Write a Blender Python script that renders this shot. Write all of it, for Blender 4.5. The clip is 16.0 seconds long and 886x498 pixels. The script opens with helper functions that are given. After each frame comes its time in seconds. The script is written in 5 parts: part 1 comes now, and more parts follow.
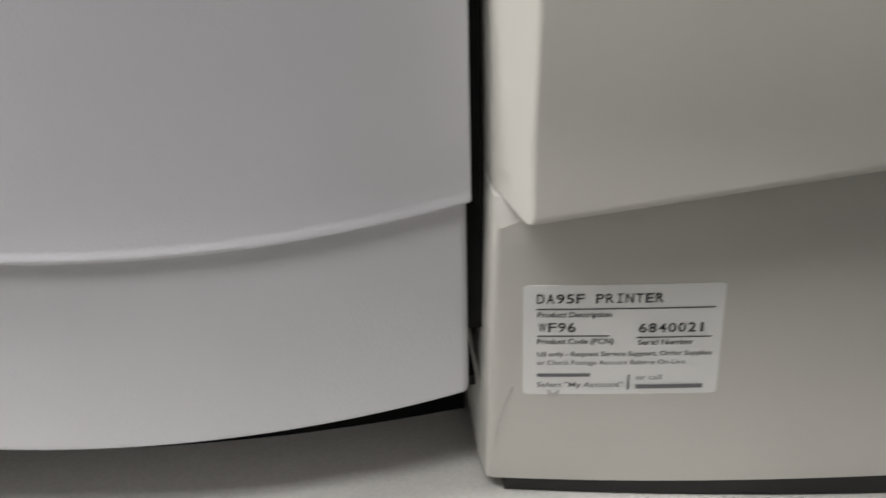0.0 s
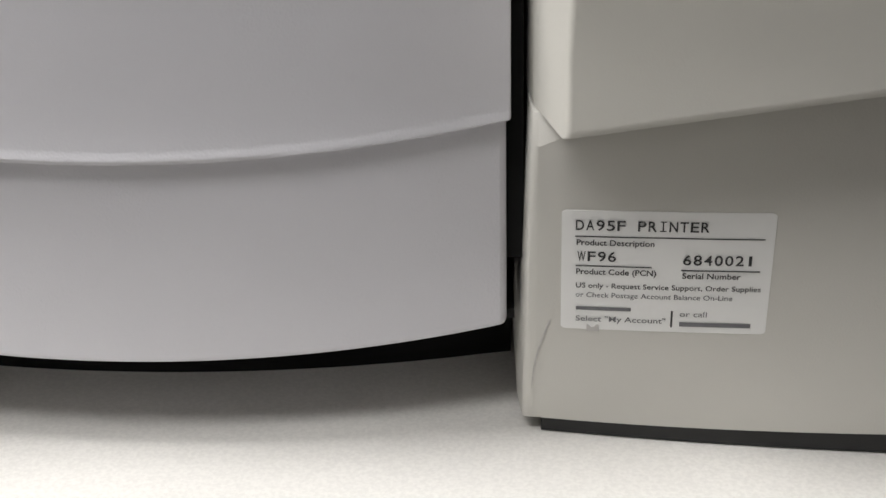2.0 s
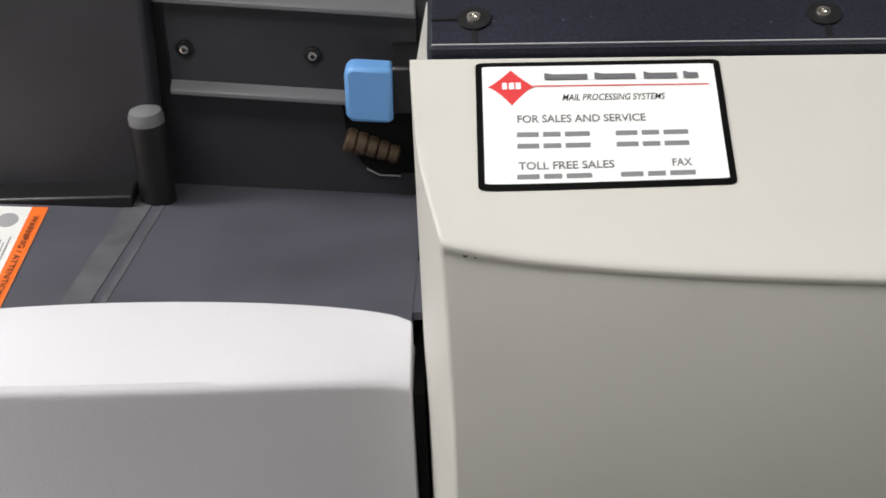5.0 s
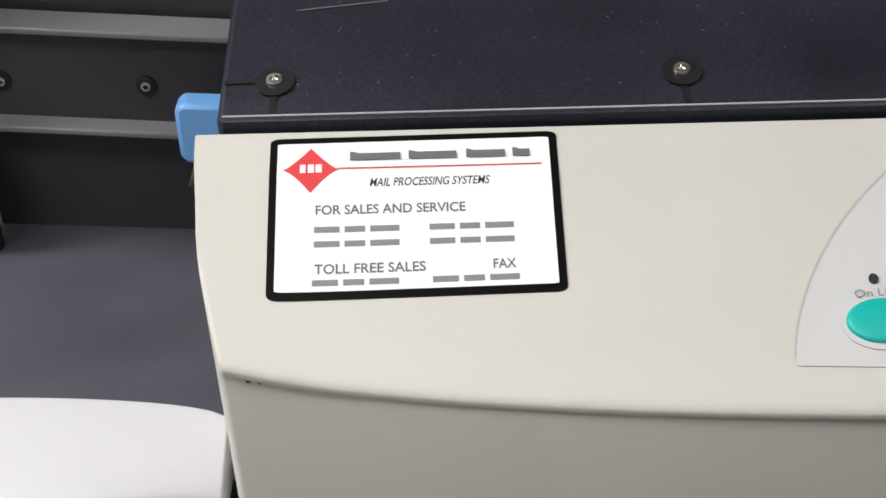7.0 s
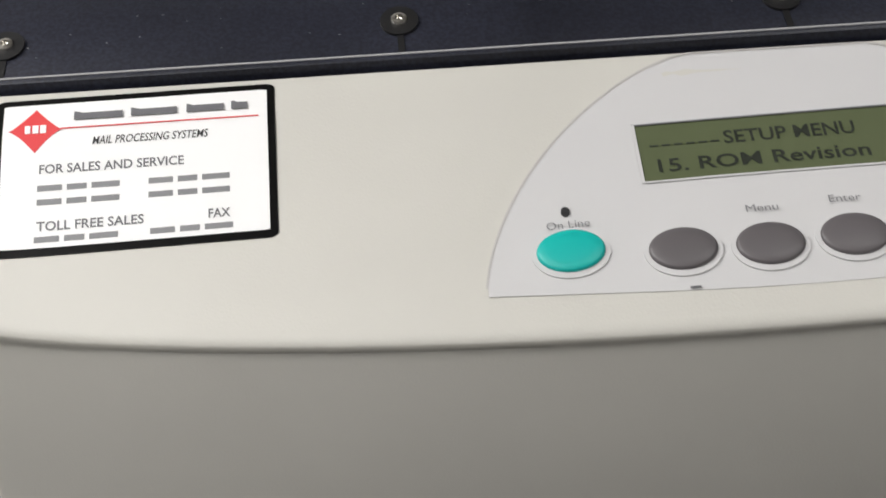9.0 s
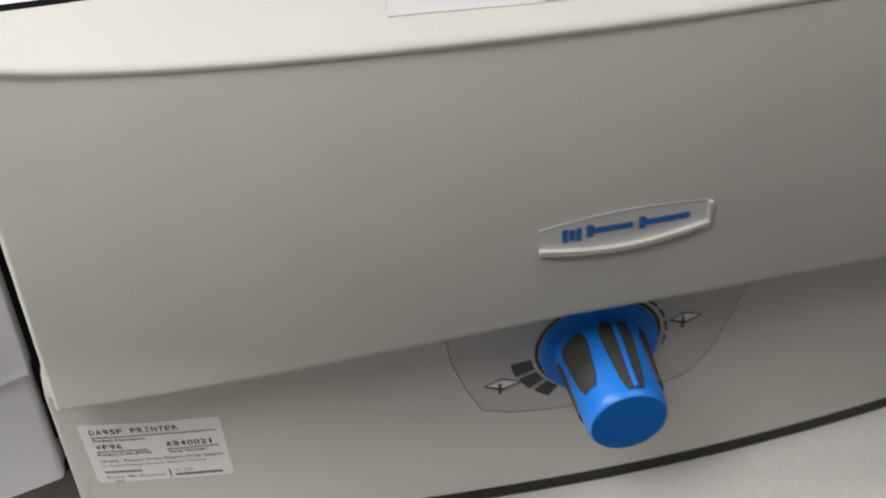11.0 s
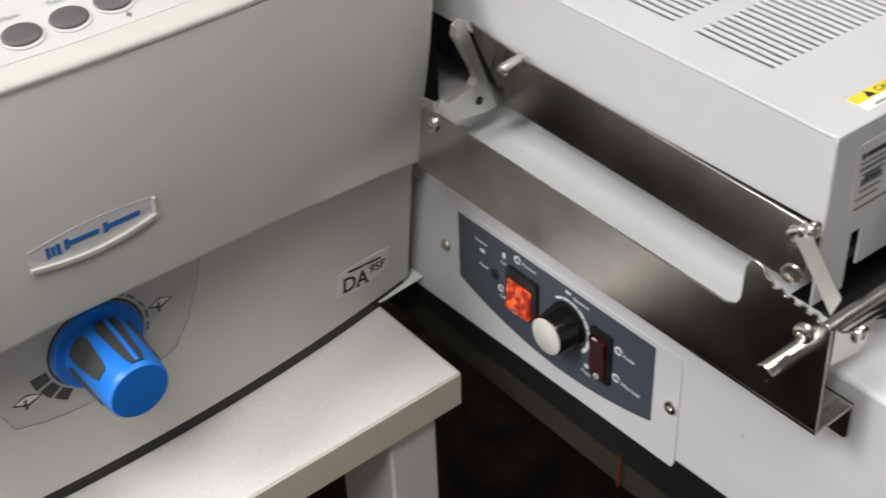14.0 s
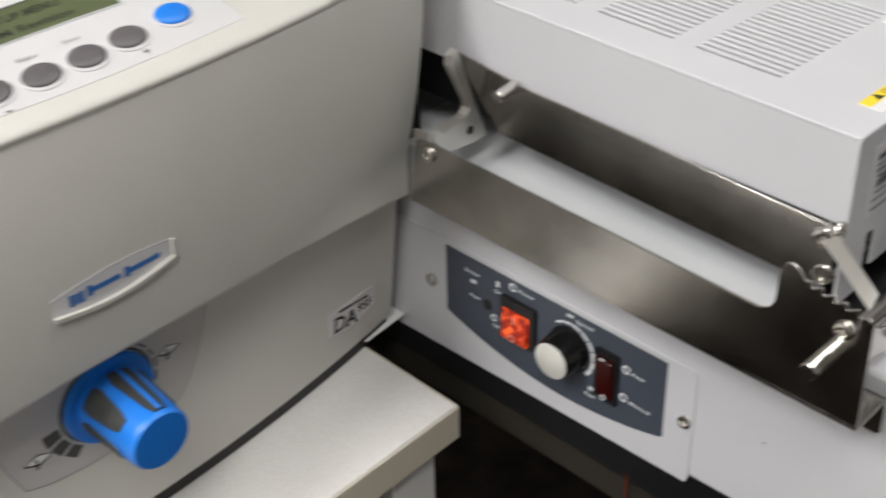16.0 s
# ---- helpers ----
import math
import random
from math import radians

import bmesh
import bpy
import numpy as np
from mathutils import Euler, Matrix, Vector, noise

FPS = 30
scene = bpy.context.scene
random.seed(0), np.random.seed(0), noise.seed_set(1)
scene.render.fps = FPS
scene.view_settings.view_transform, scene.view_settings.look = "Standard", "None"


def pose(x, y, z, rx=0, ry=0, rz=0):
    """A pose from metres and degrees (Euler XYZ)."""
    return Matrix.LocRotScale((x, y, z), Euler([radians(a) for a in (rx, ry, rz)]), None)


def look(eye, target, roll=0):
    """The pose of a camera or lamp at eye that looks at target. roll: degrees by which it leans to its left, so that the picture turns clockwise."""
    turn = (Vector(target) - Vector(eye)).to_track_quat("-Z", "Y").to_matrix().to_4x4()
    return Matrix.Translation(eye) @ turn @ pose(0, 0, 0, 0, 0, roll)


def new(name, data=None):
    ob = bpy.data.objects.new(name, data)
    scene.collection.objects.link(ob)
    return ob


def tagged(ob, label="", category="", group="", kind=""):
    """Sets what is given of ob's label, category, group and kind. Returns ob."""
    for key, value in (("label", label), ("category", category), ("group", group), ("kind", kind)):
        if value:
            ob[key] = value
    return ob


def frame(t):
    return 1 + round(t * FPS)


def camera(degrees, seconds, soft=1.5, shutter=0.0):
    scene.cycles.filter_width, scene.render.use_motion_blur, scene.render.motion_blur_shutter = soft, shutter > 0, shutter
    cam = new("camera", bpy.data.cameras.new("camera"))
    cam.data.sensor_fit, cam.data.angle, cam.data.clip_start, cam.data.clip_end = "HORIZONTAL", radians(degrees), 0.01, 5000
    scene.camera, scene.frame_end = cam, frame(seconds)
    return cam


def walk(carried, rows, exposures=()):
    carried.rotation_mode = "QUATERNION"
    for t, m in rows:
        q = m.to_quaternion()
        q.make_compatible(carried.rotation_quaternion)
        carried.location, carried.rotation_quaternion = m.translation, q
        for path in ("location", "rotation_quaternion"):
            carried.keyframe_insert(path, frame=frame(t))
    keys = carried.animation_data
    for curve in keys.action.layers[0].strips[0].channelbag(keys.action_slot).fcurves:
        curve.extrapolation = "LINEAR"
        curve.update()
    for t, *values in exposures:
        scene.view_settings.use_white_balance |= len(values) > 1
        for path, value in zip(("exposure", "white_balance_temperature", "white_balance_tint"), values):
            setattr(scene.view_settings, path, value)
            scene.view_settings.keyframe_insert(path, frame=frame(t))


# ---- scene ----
cam = camera(36.1, 16.0, shutter=0.4)
PATH = [
    (0, (-0.046, -0.439, 1.036), (0.079, 1.365, 0.182), -1.5),
    (0.5, (-0.058, -0.432, 1.015), (-0.022, 1.384, 0.178), -1.1),
    (1, (-0.039, -0.435, 1.003), (-0.059, 1.387, 0.178), -1.4),
    (1.5, (-0.021, -0.436, 1.003), (-0.066, 1.382, 0.172), -1.5),
    (2, (-0.017, -0.436, 1.0), (-0.068, 1.379, 0.16), -1.4),
    (2.5, (-0.008, -0.443, 1.03), (-0.098, 1.376, 0.202), -1.8),
    (3, (-0.001, -0.458, 1.096), (-0.08, 1.339, 0.22), -1.9),
    (3.5, (0.004, -0.472, 1.174), (-0.044, 1.292, 0.233), -1.4),
    (4, (0.022, -0.464, 1.232), (-0.084, 1.285, 0.267), -3.3),
    (4.2, (0.017, -0.475, 1.256), (-0.08, 1.27, 0.283), -3.0),
    (6.3, (0.076, -0.378, 1.288), (0.048, 1.305, 0.21), -2.9),
    (6.5, (0.085, -0.37, 1.289), (0.042, 1.309, 0.202), -3.2),
    (7, (0.088, -0.356, 1.29), (0.046, 1.309, 0.182), -3.2),
    (7.5, (0.105, -0.358, 1.287), (0.075, 1.295, 0.163), -3.0),
    (8, (0.145, -0.372, 1.29), (0.138, 1.28, 0.163), -2.7),
    (8.2, (0.159, -0.371, 1.29), (0.151, 1.288, 0.173), -3.3),
    (10.3, (0.154, -0.437, 1.299), (0.265, 1.121, 0.05), -4.1),
    (10.5, (0.145, -0.456, 1.296), (0.264, 1.105, 0.052), -4.1),
    (11, (0.134, -0.509, 1.297), (0.338, 1.035, 0.043), -4.0),
    (11.5, (0.152, -0.543, 1.293), (0.428, 0.985, 0.032), -3.9),
    (12, (0.159, -0.583, 1.289), (0.47, 0.929, 0.017), -3.4),
    (12.5, (0.131, -0.618, 1.303), (0.523, 0.872, 0.028), -3.5),
    (13, (0.092, -0.637, 1.325), (0.708, 0.788, 0.064), -3.0),
    (13.5, (0.076, -0.642, 1.346), (0.886, 0.714, 0.119), -2.7),
    (14, (0.064, -0.658, 1.359), (1.027, 0.628, 0.167), -2.4),
    (14.5, (0.056, -0.676, 1.354), (1.115, 0.562, 0.193), -1.9),
    (15, (0.068, -0.672, 1.354), (1.192, 0.527, 0.214), -1.8),
    (15.5, (0.061, -0.656, 1.342), (1.224, 0.517, 0.214), -1.4),
    (16, (-0.009, -0.603, 1.344), (1.143, 0.582, 0.218), -1.6),
]
# the clip's automatic exposure: stops at each time
EXPOSURES = [(0, -0.05), (2.0, 0.05), (3.0, -0.08), (3.5, -0.20), (4.0, -0.18), (4.2, -0.15), (6.3, -0.12), (8.2, -0.18), (10.3, -0.26), (11.0, 0.0), (11.5, 0.18), (12.5, 0.32), (13.5, 0.38), (15.0, 0.38), (16.0, 0.28)]
walk(cam, [(t, look(eye, target, roll)) for t, eye, target, roll in PATH], EXPOSURES)

# ---- light ----
world = bpy.data.worlds.new("room_air")
scene.world = world
world.use_nodes = True
world.node_tree.nodes["Background"].inputs[0].default_value = (1.0, 0.97, 0.93, 1)
world.node_tree.nodes["Background"].inputs[1].default_value = 0.025


def lamp(name, x, y, z, sx, sy, watts, color=(1.0, 0.985, 0.968)):
    data = bpy.data.lights.new(name, "AREA")
    data.shape, data.size, data.size_y, data.energy, data.color = "RECTANGLE", sx, sy, watts, color
    ob = new(name, data)
    ob.matrix_world = pose(x, y, z)
    return ob


LAMPS = [(-1.45, -0.04, 47.0), (-0.70, -1.00, 15.5), (1.20, -0.50, 5.5)]
for lx, ly, lw in LAMPS:
    lamp("ceiling_lamp", lx, ly, 2.655, 1.15, 0.55, lw)

# ---- materials ----


def nodes_of(name):
    m = bpy.data.materials.new(name)
    m.use_nodes = True
    t = m.node_tree
    return m, t, t.nodes["Principled BSDF"]


def surface(name, color, rough=0.5, metal=0.0, grain=900.0, bump=0.12, vary=0.06, stain=9.0, spec=0.5, stretch=(1, 1, 1), speck=0.0):
    """A procedural surface with fine grain, broad variation and a little wear."""
    m, t, b = nodes_of(name)
    co = t.nodes.new("ShaderNodeTexCoord")
    mp = t.nodes.new("ShaderNodeMapping")
    mp.inputs["Scale"].default_value = stretch
    t.links.new(co.outputs["Object"], mp.inputs[0])
    fine = t.nodes.new("ShaderNodeTexNoise")
    fine.inputs["Scale"].default_value, fine.inputs["Detail"].default_value = grain, 3
    broad = t.nodes.new("ShaderNodeTexNoise")
    broad.inputs["Scale"].default_value, broad.inputs["Detail"].default_value = stain, 5
    t.links.new(mp.outputs[0], fine.inputs["Vector"])
    t.links.new(co.outputs["Object"], broad.inputs["Vector"])
    ramp = t.nodes.new("ShaderNodeMapRange")
    ramp.inputs[1].default_value, ramp.inputs[2].default_value = 0.3, 0.7
    ramp.inputs[3].default_value, ramp.inputs[4].default_value = 1 - vary, 1 + vary * 0.4
    t.links.new(broad.outputs["Fac"], ramp.inputs[0])
    mul = t.nodes.new("ShaderNodeMix")
    mul.data_type, mul.blend_type = "RGBA", "MULTIPLY"
    mul.inputs[0].default_value = 1.0
    mul.inputs[6].default_value = (*color, 1)
    t.links.new(ramp.outputs[0], mul.inputs[7])
    last = mul.outputs[2]
    if speck:
        sp = t.nodes.new("ShaderNodeMapRange")
        sp.inputs[1].default_value, sp.inputs[2].default_value = 0.35, 0.65
        sp.inputs[3].default_value, sp.inputs[4].default_value = 1 - speck, 1 + speck * 0.6
        t.links.new(fine.outputs["Fac"], sp.inputs[0])
        m2 = t.nodes.new("ShaderNodeMix")
        m2.data_type, m2.blend_type = "RGBA", "MULTIPLY"
        m2.inputs[0].default_value = 1.0
        t.links.new(last, m2.inputs[6])
        t.links.new(sp.outputs[0], m2.inputs[7])
        last = m2.outputs[2]
    t.links.new(last, b.inputs["Base Color"])
    rr = t.nodes.new("ShaderNodeMapRange")
    rr.inputs[3].default_value, rr.inputs[4].default_value = max(0.02, rough - 0.08), min(1.0, rough + 0.08)
    t.links.new(broad.outputs["Fac"], rr.inputs[0])
    t.links.new(rr.outputs[0], b.inputs["Roughness"])
    b.inputs["Metallic"].default_value = metal
    b.inputs["Specular IOR Level"].default_value = spec
    if bump:
        bp = t.nodes.new("ShaderNodeBump")
        bp.inputs["Strength"].default_value, bp.inputs["Distance"].default_value = bump, 0.0004
        t.links.new(fine.outputs["Fac"], bp.inputs["Height"])
        t.links.new(bp.outputs[0], b.inputs["Normal"])
    return m


def flat(name, color, rough=0.5, emit=0.0):
    m, t, b = nodes_of(name)
    b.inputs["Base Color"].default_value = (*color, 1)
    b.inputs["Roughness"].default_value = rough
    if emit:
        b.inputs["Emission Color"].default_value = (*color, 1)
        b.inputs["Emission Strength"].default_value = emit
    return m


CREAM = surface("cream_plastic", (0.60, 0.587, 0.543), 0.5, grain=1100, bump=0.2)
CREAM_FRONT = surface("warm_grey_plastic", (0.59, 0.577, 0.54), 0.55, grain=1200, bump=0.22)
GREY = surface("light_grey_plastic", (0.665, 0.658, 0.695), 0.5, grain=900, bump=0.45, vary=0.05)
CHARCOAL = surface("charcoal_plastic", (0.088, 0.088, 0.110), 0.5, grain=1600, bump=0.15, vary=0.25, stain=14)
# darker version of the deck's charcoal, for the upright back parts
DARKWALL = surface("darker_charcoal", (0.043, 0.042, 0.049), 0.5, grain=1600, bump=0.12, vary=0.25, stain=14)
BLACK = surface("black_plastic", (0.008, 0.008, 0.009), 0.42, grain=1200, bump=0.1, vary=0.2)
SMOKED = surface("smoked_hood_plastic", (0.021, 0.023, 0.037), 0.36, grain=700, bump=0.06, vary=0.45, stain=9, spec=0.35, speck=0.35)
STEEL = surface("brushed_stainless", (0.56, 0.54, 0.51), 0.16, 1.0, grain=220, bump=0.14, vary=0.26, stain=22, stretch=(8, 0.35, 14))
BRIGHTSTEEL = surface("bright_sheet_steel", (0.74, 0.72, 0.68), 0.38, 1.0, grain=300, bump=0.06, vary=0.15, stain=40)
GLOSSBLACK = surface("glossy_black_plastic", (0.006, 0.006, 0.006), 0.16, grain=800, bump=0.01, vary=0.1)
CHROME = surface("polished_steel", (0.68, 0.66, 0.62), 0.20, 1.0, grain=400, bump=0.03, vary=0.15, stain=60)
PAINT = surface("powder_coated_grey", (0.59, 0.59, 0.61), 0.45, grain=2200, bump=0.10, vary=0.04)
PAINT_TRAY = surface("white_painted_deck", (0.74, 0.755, 0.77), 0.4, grain=2200, bump=0.06, vary=0.05)
LAMINATE = surface("white_laminate", (0.72, 0.705, 0.675), 0.64, spec=0.35, grain=620, bump=0.2, vary=0.05, speck=0.06)
EDGE = surface("beige_edge_band", (0.60, 0.55, 0.45), 0.5, grain=900, bump=0.08)
LEG = surface("white_leg_panel", (0.66, 0.65, 0.63), 0.5, grain=700, bump=0.08)
DARKWOOD = surface("black_brown_top", (0.030, 0.026, 0.020), 0.7, grain=300, bump=0.15, vary=0.35, spec=0.2)
CARPET = surface("dark_carpet", (0.030, 0.024, 0.020), 0.95, grain=260, bump=0.9, vary=0.5, stain=18, spec=0.1)
WALLP = surface("wall_paint", (0.50, 0.49, 0.475), 0.8, grain=300, bump=0.2)
CEIL = surface("ceiling_tile", (0.75, 0.74, 0.71), 0.9, grain=120, bump=0.5)
PANEL = surface("pale_grey_overlay", (0.60, 0.595, 0.60), 0.42, grain=1500, bump=0.04, vary=0.03)
DECAL = surface("grey_decal", (0.50, 0.485, 0.475), 0.5, grain=1500, bump=0.05, vary=0.03)
PLATE = surface("grey_model_plate", (0.70, 0.695, 0.685), 0.4, grain=1500, bump=0.04, vary=0.04)
SLATE = surface("slate_graphic", (0.056, 0.066, 0.088), 0.45, grain=1500, bump=0.04, vary=0.06)
BLUE = surface("bright_blue_plastic", (0.012, 0.20, 0.74), 0.38, grain=1600, bump=0.04, vary=0.06)
PALEBLUE = surface("pale_blue_plastic", (0.16, 0.38, 0.76), 0.4, grain=1600, bump=0.04, vary=0.05)
TEAL = surface("teal_rubber", (0.0, 0.44, 0.40), 0.45, grain=1600, bump=0.05, vary=0.05)
BUTTON = surface("grey_rubber", (0.115, 0.105, 0.11), 0.42, grain=1600, bump=0.05, vary=0.08)
RUBBER = surface("grip_rubber", (0.045, 0.045, 0.042), 0.6, grain=1600, bump=0.2)
PAPER = surface("white_label", (0.80, 0.80, 0.79), 0.45, grain=900, bump=0.03, vary=0.03)
FRAME = surface("black_card_frame", (0.004, 0.004, 0.004), 0.35, grain=900, bump=0.02, vary=0.1, spec=0.12)
GLOSSPAPER = surface("glossy_white_card", (0.92, 0.92, 0.92), 0.3, grain=900, bump=0.02, vary=0.02)
SILVER = surface("silver_rating_label", (0.63, 0.625, 0.625), 0.4, grain=900, bump=0.03, vary=0.05)
INK = flat("black_ink", (0.02, 0.02, 0.022))
GREYINK = flat("grey_ink", (0.14, 0.14, 0.15))
MIDINK = flat("mid_grey_ink", (0.22, 0.22, 0.23))
PALEINK = flat("pale_grey_ink", (0.36, 0.36, 0.37))
WHITEINK = flat("white_ink", (0.72, 0.74, 0.76))
BLUEINK = flat("blue_ink", (0.03, 0.14, 0.40))
REDINK = flat("red_ink", (0.72, 0.04, 0.045))
ORANGE = flat("orange_ink", (0.90, 0.17, 0.02))
YELLOW = flat("yellow_ink", (0.88, 0.66, 0.04))
GREEN = flat("green_ink", (0.03, 0.24, 0.13))
LCD = surface("lcd_glass", (0.105, 0.125, 0.065), 0.25, grain=900, bump=0.02, vary=0.1)
LCDINK = flat("lcd_segment", (0.016, 0.021, 0.013))
REDLIT = flat("lit_red_rocker", (0.34, 0.014, 0.004), 0.15)
# the lamp inside glows through the moulded red cap unevenly
rt = REDLIT.node_tree
rb = rt.nodes["Principled BSDF"]
rc = rt.nodes.new("ShaderNodeTexCoord")
rn = rt.nodes.new("ShaderNodeTexNoise")
rn.inputs["Scale"].default_value, rn.inputs["Detail"].default_value = 140.0, 2
rm = rt.nodes.new("ShaderNodeMapRange")
rm.inputs[1].default_value, rm.inputs[2].default_value, rm.inputs[3].default_value, rm.inputs[4].default_value = 0.44, 0.70, 0.02, 1.10
rt.links.new(rc.outputs["Object"], rn.inputs["Vector"])
rt.links.new(rn.outputs["Fac"], rm.inputs[0])
rt.links.new(rm.outputs[0], rb.inputs["Emission Strength"])
rb.inputs["Emission Color"].default_value = (1.0, 0.13, 0.02, 1)
ROCKERMARK = flat("pale_red_mark", (0.75, 0.25, 0.18))
REDDIM = flat("dark_red_rocker", (0.035, 0.003, 0.002), 0.15)
KNOBWHITE = flat("off_white_knob_cap", (0.62, 0.61, 0.56), 0.45)
GLOW = flat("lamp_diffuser", (1.0, 0.985, 0.968), 0.5, 3.0)
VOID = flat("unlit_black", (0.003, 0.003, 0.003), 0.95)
BROWN = surface("tan_roller", (0.10, 0.065, 0.035), 0.6, grain=300, bump=0.3, vary=0.3)

# ---- building helpers ----


def thing(name, label, category, x=0.0, y=0.0, z=0.0, group=""):
    return tagged(put_at(new(name), x, y, z), label, category, group)


def put_at(ob, x, y, z):
    ob.location = (x, y, z)
    return ob


def mesh_ob(name, verts, faces, material, parent=None, label="", smooth=40.0):
    me = bpy.data.meshes.new(name)
    me.from_pydata([tuple(v) for v in verts], [], faces)
    bm = bmesh.new()
    bm.from_mesh(me)
    bmesh.ops.recalc_face_normals(bm, faces=bm.faces)
    bm.to_mesh(me)
    bm.free()
    me.materials.append(material)
    if smooth:
        me.shade_smooth()
        me.set_sharp_from_angle(angle=radians(smooth))
    ob = new(name, me)
    if parent is not None:
        ob.parent = parent
        up, off = parent, Vector()
        while up is not None:
            off += Vector(up.location)
            up = up.parent
        ob.location = -off
    if label:
        ob["label"] = label
    return ob


def part(name, bm, material, parent=None, label="", smooth=40.0):
    me = bpy.data.meshes.new(name)
    bmesh.ops.recalc_face_normals(bm, faces=bm.faces)
    bm.to_mesh(me)
    bm.free()
    ob = mesh_ob(name, [], [], material, parent, label, 0)
    old = ob.data
    me.materials.append(material)
    if smooth:
        me.shade_smooth()
        me.set_sharp_from_angle(angle=radians(smooth))
    ob.data = me
    bpy.data.meshes.remove(old)
    return ob


def rounded(ob, width, segments=3, angle=35.0):
    b = ob.modifiers.new("soft_edges", "BEVEL")
    b.width, b.segments, b.limit_method, b.angle_limit = width, segments, "ANGLE", radians(angle)
    return ob


def box(name, x, y, z, material, parent=None, label="", r=0.0, seg=2):
    """A box from ranges in x, y and z, with rounded edges."""
    vs = [(a, b, c) for a in x for b in y for c in z]
    fs = [(0, 1, 3, 2), (4, 6, 7, 5), (0, 4, 5, 1), (2, 3, 7, 6), (0, 2, 6, 4), (1, 5, 7, 3)]
    ob = mesh_ob(name, vs, fs, material, parent, label)
    return rounded(ob, r, seg) if r else ob


def slab(name, outline, low, high, material, parent=None, label="", axis="z", r=0.0):
    """A plate with a drawn outline, between two levels of one axis (the outline is in the two other axes, in order)."""
    n = len(outline)
    lay = {"z": lambda p, h: (p[0], p[1], h), "y": lambda p, h: (p[0], h, p[1]), "x": lambda p, h: (h, p[0], p[1])}[axis]
    vs = [lay(p, low) for p in outline] + [lay(p, high) for p in outline]
    fs = [tuple(range(n)), tuple(range(n, 2 * n))] + [(i, (i + 1) % n, n + (i + 1) % n, n + i) for i in range(n)]
    ob = mesh_ob(name, vs, fs, material, parent, label, 30)
    return rounded(ob, r, 2) if r else ob


def turned(name, a, b, profile, material, parent=None, label="", n=28, smooth=40.0):
    """A body of revolution about the line from a to b; profile: rows of (metres along, radius)."""
    a, b = Vector(a), Vector(b)
    way = (b - a).normalized()
    side = way.orthogonal().normalized()
    up = way.cross(side)
    vs, fs = [], []
    for h, r in profile:
        for k in range(n):
            w = 2 * math.pi * k / n
            vs.append(a + way * h + (side * math.cos(w) + up * math.sin(w)) * max(r, 1e-5))
    for j in range(len(profile) - 1):
        for k in range(n):
            k2 = (k + 1) % n
            fs.append((j * n + k, j * n + k2, (j + 1) * n + k2, (j + 1) * n + k))
    fs += [tuple(range(n)), tuple(range((len(profile) - 1) * n, len(profile) * n))]
    return mesh_ob(name, vs, fs, material, parent, label, smooth)


def rod(name, a, b, r, material, parent=None, label="", soft=0.0008):
    d = (Vector(b) - Vector(a)).length
    return turned(name, a, b, [(0, r - soft), (soft, r), (d - soft, r), (d, r - soft)], material, parent, label)


def loft(name, rings, material, parent=None, label="", smooth=40.0, closed=True):
    n, vs, fs = len(rings[0]), [], []
    for ring in rings:
        vs += ring
    for j in range(len(rings) - 1):
        for k in range(n if closed else n - 1):
            k2 = (k + 1) % n
            fs.append((j * n + k, j * n + k2, (j + 1) * n + k2, (j + 1) * n + k))
    if closed:
        fs += [tuple(range(n)), tuple(range((len(rings) - 1) * n, len(rings) * n))]
    return mesh_ob(name, vs, fs, material, parent, label, smooth)


def normal_of(surf, u, v):
    e = 5e-4
    a, b = surf(u + e, v) - surf(u - e, v), surf(u, v + e) - surf(u, v - e)
    return a.cross(b).normalized()


def patch(name, u0, u1, low, high, surf, lift, material, parent=None, label="", cols=14, rows=5, base=0.0):
    """A thin sheet laid on a surface; low and high give its lower and upper outline along u."""
    lo = low if callable(low) else (lambda u: low)
    hi = high if callable(high) else (lambda u: high)
    us = [u0 + (u1 - u0) * (0.5 - 0.5 * math.cos(math.pi * i / (cols - 1))) for i in range(cols)]
    vs, fs = [], []
    for h in (lift, base):
        for u in us:
            for j in range(rows):
                v = lo(u) + (hi(u) - lo(u)) * j / (rows - 1)
                vs.append(surf(u, v) + normal_of(surf, u, v) * h)
    for i in range(cols - 1):
        for j in range(rows - 1):
            a = i * rows + j
            fs.append((a, a + rows, a + rows + 1, a + 1))
    m = cols * rows
    ring = [i * rows for i in range(cols)] + [(cols - 1) * rows + j for j in range(1, rows)]
    ring += [i * rows + rows - 1 for i in range(cols - 2, -1, -1)] + [j for j in range(rows - 2, 0, -1)]
    fs += [(a, b, b + m, a + m) for a, b in zip(ring, ring[1:] + ring[:1])]
    return mesh_ob(name, vs, fs, material, parent, label, 40)


def round_rect(u0, u1, v0, v1, r):
    def inset(u):
        d = max(0.0, r - (u - u0), r - (u1 - u))
        return r - math.sqrt(max(0.0, r * r - d * d))
    return (lambda u: v0 + inset(u)), (lambda u: v1 - inset(u))


def sticker(name, u0, u1, v0, v1, r, surf, lift, material, parent, label="", cols=22, rows=5, base=0.0):
    lo, hi = round_rect(u0, u1, v0, v1, r)
    return patch(name, u0, u1, lo, hi, surf, lift, material, parent, label, cols, rows, base)


def bar(name, u0, u1, v0, v1, surf, lift, material, parent, label=""):
    return patch(name, u0, u1, v0, v1, surf, lift, material, parent, label, 4, 2, lift - 0.00012)


